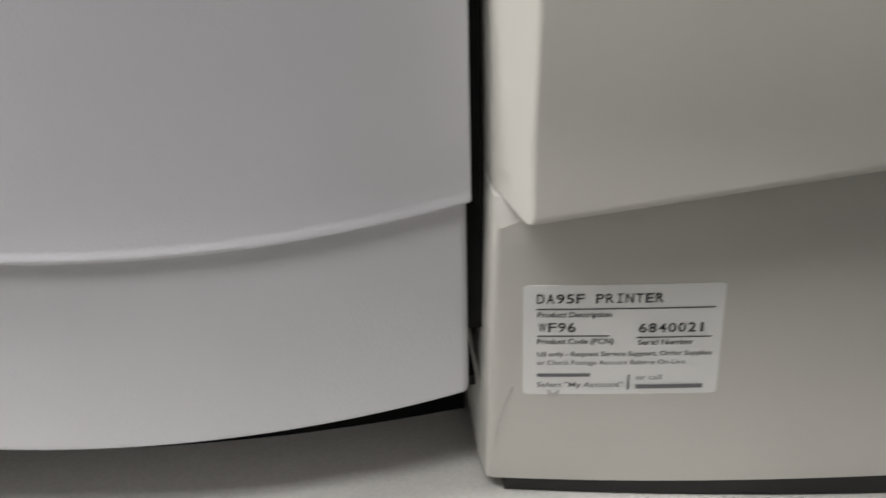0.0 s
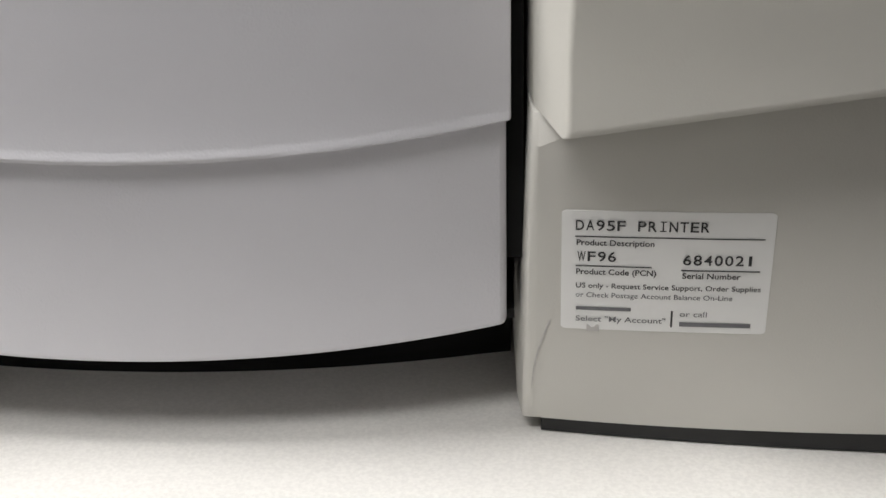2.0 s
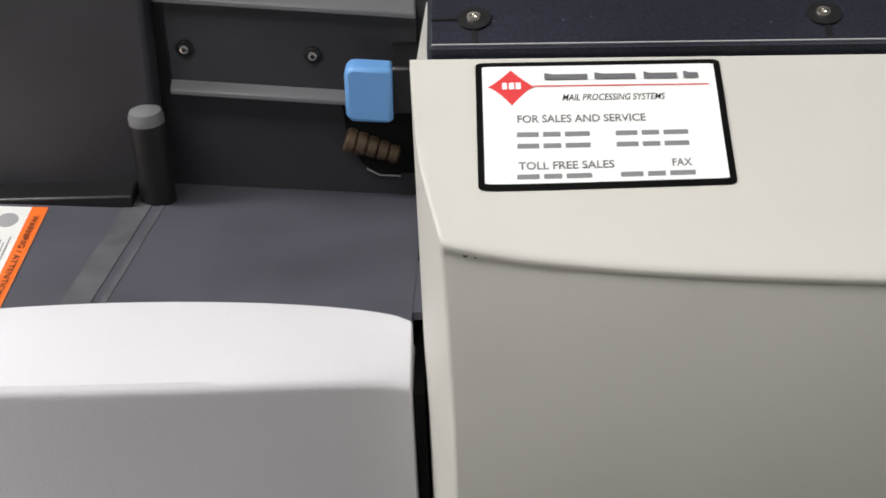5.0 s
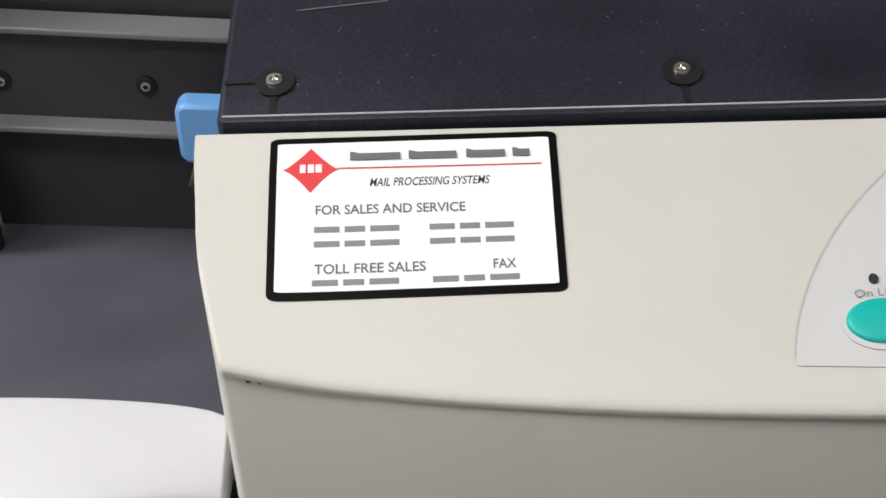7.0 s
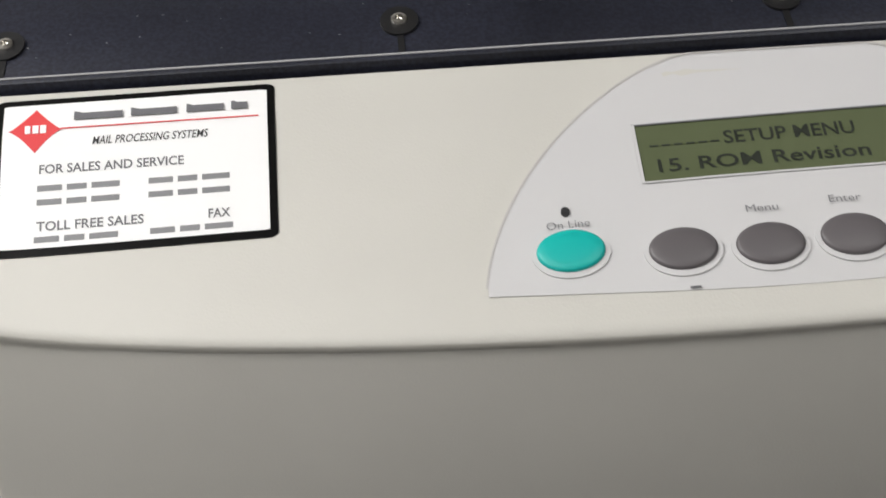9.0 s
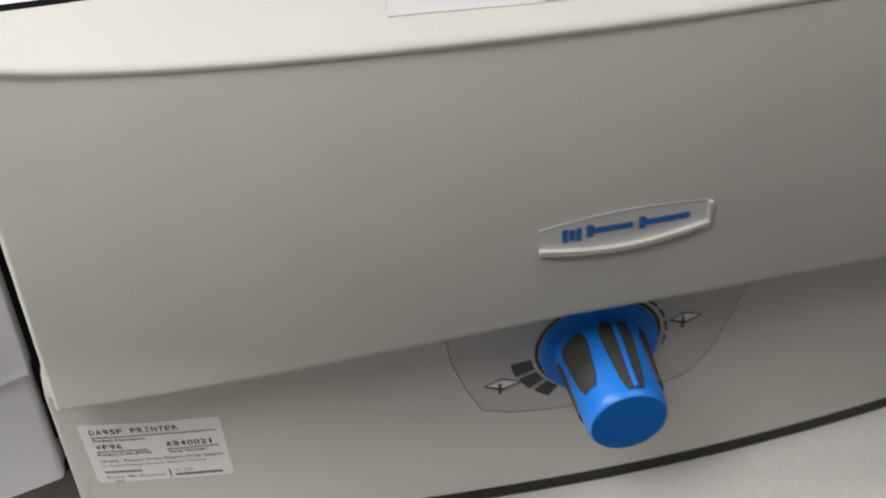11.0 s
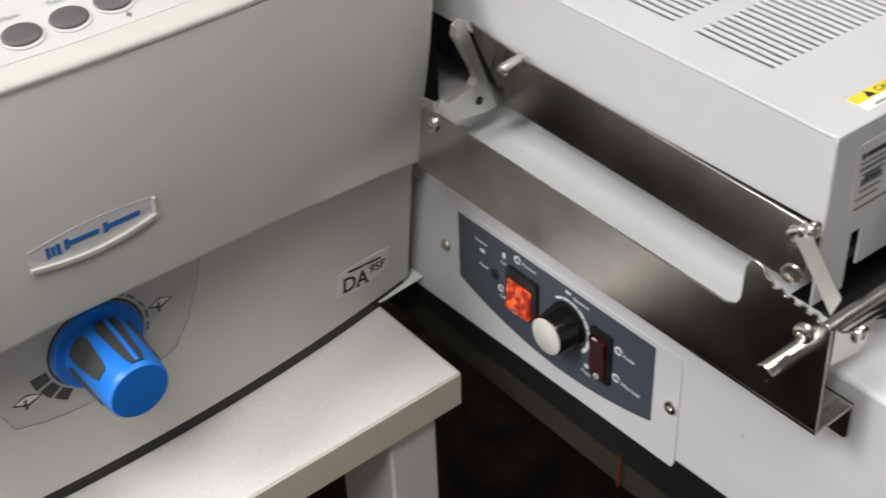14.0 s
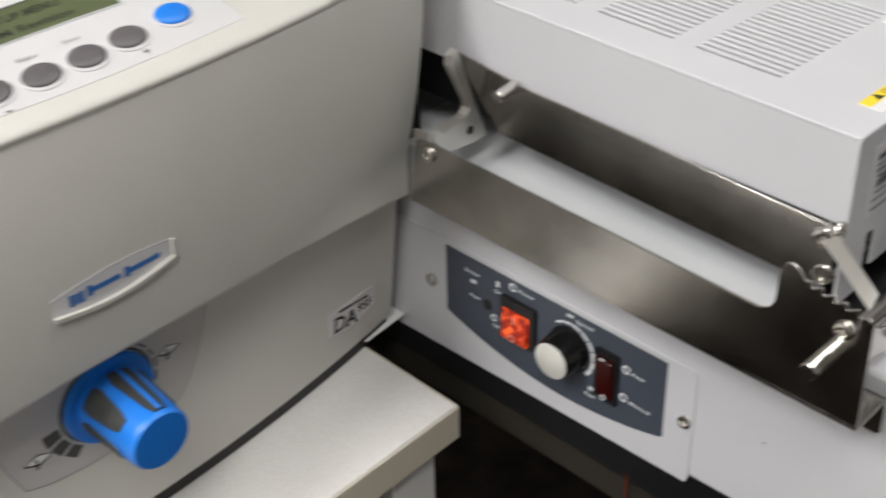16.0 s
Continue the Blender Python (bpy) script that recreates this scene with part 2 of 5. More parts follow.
def writing(words, u, v, size, surf, lift, material, parent, width=None, lean=0.0, bold=0.0, name="lettering"):
    """Letters laid on a surface, starting at (u, v), size metres high in capitals."""
    cu = bpy.data.curves.new("letters", "FONT")
    cu.body, cu.size, cu.shear, cu.resolution_u = words, 1.0, lean, 3
    cu.offset = bold
    tmp = new("letters", cu)
    me = bpy.data.meshes.new_from_object(tmp.evaluated_get(bpy.context.evaluated_depsgraph_get()))
    bpy.data.objects.remove(tmp)
    xs = [p.co.x for p in me.vertices]
    x0, wide = min(xs), max(xs) - min(xs)
    sy = size / 0.69
    sx = width / wide if width else sy
    vs = []
    for p in me.vertices:
        a, b = u + (p.co.x - x0) * sx, v + p.co.y * sy
        vs.append(surf(a, b) + normal_of(surf, a, b) * lift)
    fs = [tuple(q.vertices) for q in me.polygons]
    bpy.data.meshes.remove(me)
    return mesh_ob(name, vs, fs, material, parent, "", 0)


def ring_arc(name, cu, cv, r0, r1, a0, a1, surf, lift, material, parent, n=10, label=""):
    vs, fs = [], []
    for h in (lift, lift - 0.00015):
        for i in range(n + 1):
            w = radians(a0 + (a1 - a0) * i / n)
            for r in (r0, r1):
                u, v = cu + r * math.cos(w), cv + r * math.sin(w)
                vs.append(surf(u, v) + normal_of(surf, u, v) * h)
    for i in range(n):
        fs.append((2 * i, 2 * i + 1, 2 * i + 3, 2 * i + 2))
    m = 2 * n + 2
    for i in range(n):
        fs += [(2 * i, 2 * i + 2, m + 2 * i + 2, m + 2 * i), (2 * i + 1, 2 * i + 3, m + 2 * i + 3, m + 2 * i + 1)]
    return mesh_ob(name, vs, fs, material, parent, label, 0)


def disc_on(name, cu, cv, ru, rv, surf, lift, material, parent, label="", dome=0.0, n=28, base=0.0):
    """An oval lying on a surface, flat or domed like a push button."""
    vs, fs = [], []
    steps = [(1.0, base), (1.0, lift * 0.55), (0.97, lift * 0.8), (0.90, lift * 0.97), (0.6, lift + dome * 0.6), (0.25, lift + dome)] if dome else [(1.0, base), (1.0, lift)]
    for s, h in steps:
        for k in range(n):
            w = 2 * math.pi * k / n
            u, v = cu + ru * s * math.cos(w), cv + rv * s * math.sin(w)
            vs.append(surf(u, v) + normal_of(surf, u, v) * h)
    for j in range(len(steps) - 1):
        fs += [(j * n + k, j * n + (k + 1) % n, (j + 1) * n + (k + 1) % n, (j + 1) * n + k) for k in range(n)]
    fs.append(tuple(range((len(steps) - 1) * n, len(steps) * n)))
    return mesh_ob(name, vs, fs, material, parent, label, 50)


def screw(name, place, way, r, material, parent, label=""):
    """A pan-head screw with a recessed cross, set on a surface that faces along way."""
    a, w = Vector(place), Vector(way).normalized()
    s = turned(name, a, a + w, [(0, r), (r * 0.18, r), (r * 0.36, r * 0.90), (r * 0.44, r * 0.62), (r * 0.45, r * 0.46), (r * 0.12, r * 0.40), (r * 0.10, 0)], material, parent, label, 18)
    return s


# ---- room ----
FLOOR_Z, CEIL_Z = 0.0, 2.70
tagged(box("floor", (-2.2, 3.0), (-3.2, 1.2), (-0.12, FLOOR_Z), CARPET), "dark brown low-pile office carpet floor", "floor", kind="structure")
tagged(box("ceiling", (-2.2, 3.0), (-3.2, 1.2), (CEIL_Z, CEIL_Z + 0.1), CEIL), "white office ceiling", "ceiling", kind="structure")
tagged(box("wall_north", (-2.2, 3.0), (1.2, 1.32), (0, CEIL_Z), WALLP), "plain painted office wall", "wall", kind="structure")
tagged(box("wall_south", (-2.2, 3.0), (-3.32, -3.2), (0, CEIL_Z), WALLP), "plain painted office wall", "wall", kind="structure")
tagged(box("wall_west", (-2.32, -2.2), (-3.32, 1.32), (0, CEIL_Z), WALLP), "plain painted office wall", "wall", kind="structure")
tagged(box("wall_east", (3.0, 3.12), (-3.32, 1.32), (0, CEIL_Z), WALLP), "plain painted office wall", "wall", kind="structure")
for lx, ly, lw in LAMPS:
    cl = thing("ceiling_light", "flat white fluorescent ceiling light panel, switched on", "ceiling light", lx, ly, CEIL_Z, "ceiling lights")
    fr = [(lx - 0.62, ly - 0.32), (lx + 0.62, ly - 0.32), (lx + 0.62, ly + 0.32), (lx - 0.62, ly + 0.32)]
    slab("frame", fr, CEIL_Z - 0.012, CEIL_Z, CEIL, cl)
    box("diffuser", (lx - 0.58, lx + 0.58), (ly - 0.28, ly + 0.28), (CEIL_Z - 0.022, CEIL_Z - 0.012), GLOW, cl)

# ---- desk ----
DZ = 0.722


def desk_front(x):
    return -0.092 - 0.032 * (0.497 - x)


desk = thing("desk", "white laminate desk with a beige edge band", "desk", 0, 0.2, 0)
top = slab("desktop", [(-1.3, desk_front(-1.3)), (0.497, desk_front(0.497)), (0.500, 0.70), (-1.3, 0.70)], DZ - 0.0285, DZ, LAMINATE, desk)
rounded(top, 0.0012, 2)
slab("edge_band", [(-1.3, desk_front(-1.3) - 0.0016), (0.4975, desk_front(0.4975) - 0.0016), (0.4975, desk_front(0.4975)), (-1.3, desk_front(-1.3))], DZ - 0.0283, DZ - 0.0008, EDGE, desk, "beige edge band", r=0.0005)
slab("edge_band", [(0.4971, desk_front(0.497)), (0.4988, desk_front(0.4988)), (0.5018, 0.70), (0.5001, 0.70)], DZ - 0.0283, DZ - 0.0008, EDGE, desk, "beige edge band", r=0.0005)
box("leg", (0.438, 0.478), (-0.088, -0.020), (0, DZ - 0.0285), LEG, desk, "white square leg", 0.002)
box("leg", (0.438, 0.478), (0.60, 0.66), (0, DZ - 0.0285), LEG, desk, "white square leg", 0.002)
box("leg", (-1.26, -1.22), (-0.11, -0.05), (0, DZ - 0.0285), LEG, desk, "white square leg", 0.002)
box("leg", (-1.26, -1.22), (0.60, 0.66), (0, DZ - 0.0285), LEG, desk, "white square leg", 0.002)
box("apron", (-1.22, 0.438), (-0.082, -0.064), (DZ - 0.042, DZ - 0.0285), LEG, desk, "grey steel support rail", 0.001)
box("side_rail", (0.444, 0.472), (-0.02, 0.60), (DZ - 0.075, DZ - 0.0285), LEG, desk, "", 0.001)
box("modesty_panel", (-1.22, 0.438), (0.16, 0.178), (0.25, DZ - 0.0285), surface("grey_modesty", (0.20, 0.18, 0.17), 0.6), desk, "grey back panel under the desk")
rod("bolt", (0.438, -0.073, DZ - 0.036), (0.434, -0.073, DZ - 0.036), 0.0028, BLACK, desk)

# ---- printer ----
printer = thing("printer", "cream and grey desktop address printer with a dark smoked hood", "printer", 0.265, 0.2, DZ)
XL, XR = 0.002, 0.531


def y_low(x, z):
    return -0.024 + 0.40 * (x - 0.245) ** 2 - 0.13 * (z - 0.732)


def lip_z(x):
    d = (x - 0.252) / 0.243
    return 0.8895 - (0.0385 * (-d) ** 1.55 if d < 0 else 0.033 * d ** 2.1)


def y_up(x, z):
    p = min(1.0, max(0.0, (z - 0.880) / 0.150))
    low = -0.0675 + 0.60 * (x - 0.235) ** 2
    high = -0.0675 + 0.455 * (x - 0.275) ** 2
    return low * (1 - p) + high * p - 0.005 * 4 * p * (1 - p)


def smooth(a, b, x):
    t = min(1.0, max(0.0, (x - a) / (b - a)))
    return t * t * (3 - 2 * t)


def z_top(x, y):
    crown = 0.0165 * max(0.0, 1 - ((x - 0.265) / 0.235) ** 2) ** 1.2 * (1 - smooth(-0.075, 0.036, y))
    return 1.0778 + 0.605 * (y - 0.028) - 0.9 * max(0.0, y - 0.02) ** 1.35 + crown


def askew(x):
    return -0.026 * (x - 0.02)


def x_left(y):
    return XL - 0.0025 + 0.0022 * smooth(0.034, 0.0, y) + 0.0096 * min(1.4, max(0.0, (0.004 - y) / 0.044)) ** 1.45


def s_low(u, v):
    return Vector((u, y_low(u, v), v))


def s_up(u, v):
    return Vector((u, y_up(u, v), v))


def s_top(u, v):
    return Vector((u, v, z_top(u, v)))


def z_base(x):
    return 0.7285 + 0.0048 * smooth(0.0, 0.25, x)


# lower housing, its front bowed and leaning a little forward, the left corner well rounded
rings = []
N = 40
ends = [(-0.0026, 0.018), (-0.0018, 0.008), (-0.0010, 0.0014), (-0.0002, 0.0004), (0.0015, 0.0)]
cols = [(x, d, max(x, 0.0)) for x, d in ends] + [(0.004 + (XR - 0.0065) * i / N, 0.0, 0.004 + (XR - 0.0065) * i / N) for i in range(N + 1)]
for x, d, xs in cols:
    ring = []
    for k in range(13):
        zt = lip_z(max(x, 0.012)) + (0.006 if x > 0.014 else 0.0005)
        z = z_base(xs) + (zt - z_base(xs)) * k / 12
        f = min(1.0, max(0.0, (0.870 - z) / 0.130))
        xf = x if x > 0.003 else 0.003 + (x - 0.003) * (0.25 + 0.75 * f)
        ring.append((xf, y_low(xs, z) + d + (0.006 if k == 12 else 0), z))
    ring += [(ring[-1][0], 0.40, zt), (x, 0.40, z_base(xs))]
    rings.append(ring)
rounded(loft("lower_housing", rings, CREAM_FRONT, printer, "grey front panel", 30), 0.0022, 3, 60)
# dark plinth under the housing, and feet
rings = []
for i in range(N + 1):
    x = 0.006 + (XR - 0.012) * i / N
    y = y_low(x, 0.73) + 0.0015
    rings.append([(x, y, DZ + 0.0006), (x, y, z_base(x) + 0.001), (x, 0.39, z_base(x) + 0.001), (x, 0.39, DZ + 0.0006)])
loft("plinth", rings, BLACK, printer, "recessed black plinth")
for fx in (0.05, 0.48):
    for fy in (0.03, 0.34):
        rod("foot", (fx, fy, DZ), (fx, fy, DZ + 0.008), 0.012, BLACK, printer)

# upper cover: arched lower lip, bulging front, rounded brow, sloping top
rings = []
RB = 0.0065
# the first columns round the left corner; the very first closes the side
steps = [(0.0, 0.0018, True), (0.0, 0.0018, False), (0.0005, 0.0008, False), (0.0012, 0.0002, False), (0.0022, 0.0, False)]
steps = [(a / 0.52, d, c) for a, d, c in steps] + [(i / N, 0.0, False) for i in range(1, N + 1)]
for s, inset, closing in steps:
    xn = x_left(-0.04) + (XR - x_left(-0.04)) * s
    lz = lip_z(xn)
    ring = []

    def add(y, z):
        xl = x_left(y)
        ys = y + inset * (1 - smooth(-0.030, 0.0, y))
        ring.append((xl + (XR - xl) * s, ys, 0.93 if closing else z))
    yl = y_up(xn, lz)
    add(y_low(xn, lz) + 0.004, lz + 0.0012)
    add(yl + 0.0022, lz)
    add(yl + 0.0006, lz + 0.0007)
    add(yl, lz + 0.0020)
    add(y_up(xn, lz + 0.0034), lz + 0.0034)
    nose = -0.0683 + 0.455 * (xn - 0.275) ** 2
    zb = z_top(xn, nose)
    for k in range(1, 15):
        z = lz + 0.0034 + (zb - 0.0085 - lz - 0.0034) * k / 14
        add(y_up(xn, z), z)
    add(y_up(xn, zb - 0.0062), zb - 0.0062)
    add(nose + 0.0009, zb - 0.0042)
    add(nose + 0.0002, zb - 0.0032)
    y0, z0 = nose, zb - 0.0022
    y1 = y0 + 0.0036
    z1 = z_top(xn, y1)
    for k in range(1, 7):
        w = k / 7
        a, b2, c = (1 - w) ** 2, 2 * w * (1 - w), w * w
        add(a * y0 + b2 * (y0 + 0.0002) + c * y1, a * z0 + b2 * z_top(xn, y0 + 0.0002) + c * z1)
    for k in range(13):
        y = y1 + (0.0340 + askew(xn) - y1) * k / 12
        add(y, z_top(xn, y))
    yr = 0.0355 + askew(xn)
    add(yr, z_top(xn, yr) - 0.0010)
    add(yr + 0.0005, z_top(xn, yr) - 0.014)
    add(0.40, 1.00)
    add(0.40, lz + 0.001)
    for yb in (0.060, 0.034, 0.022, 0.012, 0.004, -0.004):
        if yb > y_low(xn, lz) + 0.006:
            add(yb, lz + 0.001)
        else:
            add(y_low(xn, lz) + 0.005, lz + 0.0011)
    rings.append(ring)
cover = loft("upper_cover", rings, CREAM, printer, "cream cover with a rounded brow and arched lower lip", 40)
wn = cover.modifiers.new("flat_faces", "WEIGHTED_NORMAL")
wn.weight, wn.keep_sharp = 80, True

# a chip on the corner of the brow and a crack by the base
for dx, dz, r in ((0.0, 0, 0.0011), (0.0035, -0.0006, 0.0006), (-0.0008, 0.001, 0.0005)):
    disc_on("chip", 0.0195 + dx, 1.0345 + dz, r, r * 1.3, s_up, 0.0006, RUBBER, cover, "small dark chip in the paint", n=7)
crack = []
for k in range(9):
    f = k / 8
    crack.append((0.0022 + 0.0060 * f ** 1.8, 0.742 + 0.030 * f))
for (ua, va), (ub, vb) in zip(crack, crack[1:]):
    patch("crack", min(ua, ub), max(ua, ub) + 0.00035, lambda u, a=va, b=vb, p=ua, q=ub: a + (b - a) * min(1, max(0, (u - p) / max(1e-6, q - p))), lambda u, a=va, b=vb, p=ua, q=ub: a + (b - a) * min(1, max(0, (u - p) / max(1e-6, q - p))) + 0.0016, s_low, 0.0004, DECAL, bpy.data.objects["lower_housing"], "", 3, 2)

# hood: dark smoked lid behind the cream top


def z_hood(x, y):
    d = y - askew(x) - 0.039
    return 1.0820 + 0.25 * askew(x) + 0.30 * d - 0.45 * d * d


def s_hood(u, v):
    return Vector((u, v, z_hood(u, v)))


rings = []
for i in range(N + 1):
    x = 0.006 + (XR - 0.010) * i / N
    q = askew(x)
    ring = [(x, 0.0378 + q, z_hood(x, 0.039 + q) - 0.016), (x, 0.0378 + q, z_hood(x, 0.039 + q) - 0.0010), (x, 0.0388 + q, z_hood(x, 0.039 + q))]
    ring += [(x, 0.040 + q + 0.3 * k / 10, z_hood(x, 0.040 + q + 0.3 * k / 10)) for k in range(1, 11)]
    ring += [(x, 0.352, 1.0), (x, 0.20, 1.0)]
    rings.append(ring)
hood = loft("hood", rings, SMOKED, printer, "dark smoked plastic hood with screws", 35)
rounded(hood, 0.0025, 2, 60)
patch("front_trim", 0.008, XR - 0.006, lambda u: 0.0390 + askew(u), lambda u: 0.0397 + askew(u), s_hood, 0.0004, PALEINK, hood, "worn pale front edge", 30, 2)
for sx in (0.0245, 0.1600, 0.2915, 0.4230):
    disc_on("screw_boss", sx, 0.0545 + askew(sx), 0.0066, 0.0068, s_hood, 0.0010, BLACK, hood, n=24)
    screw("screw", s_hood(sx, 0.0545 + askew(sx)) + Vector((0, 0, 0.0008)), normal_of(s_hood, sx, 0.055), 0.0030, CHROME, hood, "bright socket screw")
    bar("rib", sx - 0.0011, sx + 0.0011, 0.0400 + askew(sx), 0.0495 + askew(sx), s_hood, 0.0005, BLACK, hood)
bar("rib", 0.0075, 0.0180, 0.0543, 0.0558, s_hood, 0.0005, BLACK, hood)

# dust and one long scratch on the hood
rng = random.Random(7)
vs, fs = [], []
for k in range(240):
    u, v, r = rng.uniform(0.015, XR - 0.02), rng.uniform(0.045, 0.17), rng.uniform(0.00012, 0.00032)
    a = rng.uniform(0, 3.1)
    for q in range(4):
        w = a + q * 1.571
        vs.append(s_hood(u + r * math.cos(w) * (1.8 if q % 2 else 1), v + r * math.sin(w)) + Vector((0, 0, 0.0003)))
    fs.append((4 * k, 4 * k + 1, 4 * k + 2, 4 * k + 3))
tagged(mesh_ob("dust", vs, fs, MIDINK, hood, "", 0), "fine pale dust on the dark hood", kind="stuff")
patch("scratch", 0.030, 0.062, lambda u: 0.0905 + 0.10 * (u - 0.030), lambda u: 0.0908 + 0.10 * (u - 0.030), s_hood, 0.0003, MIDINK, hood, "thin pale scratch", 6, 2)

# product label on the lower housing


def s_label(u, v):
    x = 0.0116 + 0.0700 * u
    return s_low(x + 0.0006 * (1 - v), 0.7702 + 0.0484 * v + 0.0026 * u)


LH = 0.0460
plabel = sticker("product_label", 0, 1, 0, 1, 0.028, s_label, 0.0002, PAPER, printer, "white product label with black print", 30)
H = 0.00050


def lw(words, u, v, size, width, ink=INK, lean=0.0, bold=0.0):
    writing(words, u, v, size / LH, s_label, H, ink, plabel, width, lean, bold)


def mono(words, u, v, size, pitch):
    for k, ch in enumerate(words):
        if ch != " ":
            w = pitch * (0.30 if ch == "1" else 0.62 if ch == "I" else 0.80)
            if ch == "I":
                bar("letter_serif", u + pitch * k + pitch * 0.12, u + pitch * k + pitch * 0.72, v, v + 0.006, s_label, H, INK, plabel)
                bar("letter_serif", u + pitch * k + pitch * 0.12, u + pitch * k + pitch * 0.72, v + size / LH - 0.006, v + size / LH, s_label, H, INK, plabel)
                w = pitch * 0.12
            writing(ch, u + pitch * k + (pitch * 0.8 - w) / 2, v, size / LH, s_label, H, INK, plabel, w, 0, 0.010, "letter")


mono("DA95F PRINTER", 0.068, 0.845, 0.0037, 0.0490)
bar("rule", 0.066, 0.955, 0.788, 0.796, s_label, H, INK, plabel)
lw("Product Description", 0.073, 0.722, 0.0021, 0.37, INK, 0, 0.014)
mono("WF96", 0.078, 0.590, 0.0037, 0.0490)
mono("6840021", 0.582, 0.578, 0.0037, 0.0490)
bar("rule", 0.072, 0.435, 0.545, 0.553, s_label, H, INK, plabel)
bar("rule", 0.575, 0.945, 0.527, 0.535, s_label, H, INK, plabel)
lw("Product Code (PCN)", 0.073, 0.480, 0.0021, 0.385, INK, 0, 0.014)
lw("Serial Number", 0.583, 0.465, 0.0021, 0.275, INK, 0, 0.014)
lw("US only - Request Service Support, Order Supplies", 0.073, 0.365, 0.0019, 0.885, INK, 0, 0.006)
lw("or Check Postage Account Balance On-Line", 0.073, 0.285, 0.0019, 0.755, GREYINK, 0, 0.002)
bar("web_address", 0.075, 0.345, 0.172, 0.200, s_label, H, GREYINK, plabel)
lw('Select "My Account"', 0.075, 0.075, 0.0021, 0.44, GREYINK, 0, 0.004)
bar("rule", 0.540, 0.549, 0.045, 0.185, s_label, H, INK, plabel)
lw("or call", 0.583, 0.140, 0.0021, 0.13, GREYINK)
bar("phone_line", 0.583, 0.925, 0.055, 0.090, s_label, H, GREYINK, plabel)
patch("torn_edge", 0.13, 0.19, -0.012, lambda u: 0.015 + 0.03 * math.sin(60 * u) ** 2, s_label, 0.0005, DECAL, plabel, "torn lower edge", 8, 2)

# dealer card on the sloping top


def s_card(u, v):
    bl, br, tl, tr = Vector((0.0258, -0.0180)), Vector((0.1153, -0.0223)), Vector((0.0258, 0.0295)), Vector((0.1153, 0.0279))
    p = (bl * (1 - u) + br * u) * (1 - v) + (tl * (1 - u) + tr * u) * v
    return s_top(p.x, p.y)


CW, CH = 0.090, 0.0522
card = sticker("dealer_card", -0.014, 1.014, -0.026, 1.028, 0.035, s_card, 0.0006, FRAME, printer, "white service card in a glossy black frame", 34)
sticker("card_face", 0.014, 0.986, 0.022, 0.978, 0.005, s_card, 0.0009, GLOSSPAPER, card, "glossy white card", 12)
H = 0.00105


def cw(words, u, v, size, width, ink=GREYINK, lean=0.0, bold=0.0):
    writing(words, u, v, size / CH, s_card, H, ink, card, width, lean, bold)


dv, du, dx, dy = 0.785, 0.135, 0.098, 0.150
patch("logo", du - dx, du + dx, lambda u: dv - dy * (1 - abs(u - du) / dx) ** 1.35, lambda u: dv + dy * (1 - abs(u - du) / dx) ** 1.35, s_card, H, REDINK, card, "red four-pointed logo", 25, 3)
for k, (a, b) in enumerate(((-0.038, -0.018), (-0.010, 0.012), (0.018, 0.040))):
    patch("logo_mark", du + a, du + b, dv - 0.022, dv + 0.030, s_card, H + 0.0002, GLOSSPAPER, card, "", 3, 2, H)
bar("rule", 0.23, 0.955, 0.786, 0.793, s_card, H, REDINK, card)
for a, b in ((0.275, 0.455), (0.485, 0.655), (0.690, 0.828), (0.855, 0.915)):
    patch("name_bar", a, b, lambda u, a=a: 0.842, lambda u, a=a: 0.902 if u - a < 0.022 else 0.890, s_card, H, GREYINK, card, "", 8, 2, H - 0.0001)
cw("MAIL PROCESSING SYSTEMS", 0.345, 0.668, 0.0027, 0.425, INK, 0.25, 0.006)
cw("FOR SALES AND SERVICE", 0.155, 0.495, 0.0030, 0.525, GREYINK, 0, 0.014)
for a, b, v in ((0.150, 0.448, 0.372), (0.150, 0.448, 0.282), (0.553, 0.845, 0.372), (0.553, 0.845, 0.282), (0.145, 0.445, 0.045), (0.560, 0.855, 0.045)):
    for p, q in ((0, 0.30), (0.36, 0.60), (0.66, 1.0)):
        bar("phone_line", a + (b - a) * p, a + (b - a) * q, v + 0.010, v + 0.046, s_card, H, MIDINK, card)
cw("TOLL FREE SALES", 0.152, 0.128, 0.0030, 0.385, GREYINK, 0, 0.014)
cw("FAX", 0.768, 0.128, 0.0030, 0.078, GREYINK, 0, 0.014)

# control panel: pale half-moon overlay with a display and push buttons
KC = 0.282


def kp_low(u):
    return -0.0515 - 0.006 * math.sin(math.pi * min(1, max(0, (u - 0.180) / 0.204)))


def kp_high(u):
    d = (u - KC) / 0.1025
    return min(kp_low(0.18) + 0.0830 * math.sqrt(max(0.0, 1 - d * d)) ** 1.3, 0.0332 + askew(u))


panel = patch("control_panel", KC - 0.1023, KC + 0.1023, kp_low, kp_high, s_top, 0.0003, PANEL, printer, "pale grey half-moon control panel", 44, 8)
us = [KC - 0.1023 + 0.2046 * (0.5 - 0.5 * math.cos(math.pi * i / 60)) for i in range(61)]
vs = []
for u in us:
    for d in (0.0, 0.0006):
        p = Vector((u - KC, kp_high(u) + 0.05)).normalized()
        vs.append(s_top(u + p.x * d, kp_high(u) + p.y * d) + Vector((0, 0, 0.00050)))
mesh_ob("outline", vs, [(2 * i, 2 * i + 1, 2 * i + 3, 2 * i + 2) for i in range(60)], DECAL, panel, "thin grey outline", 0)


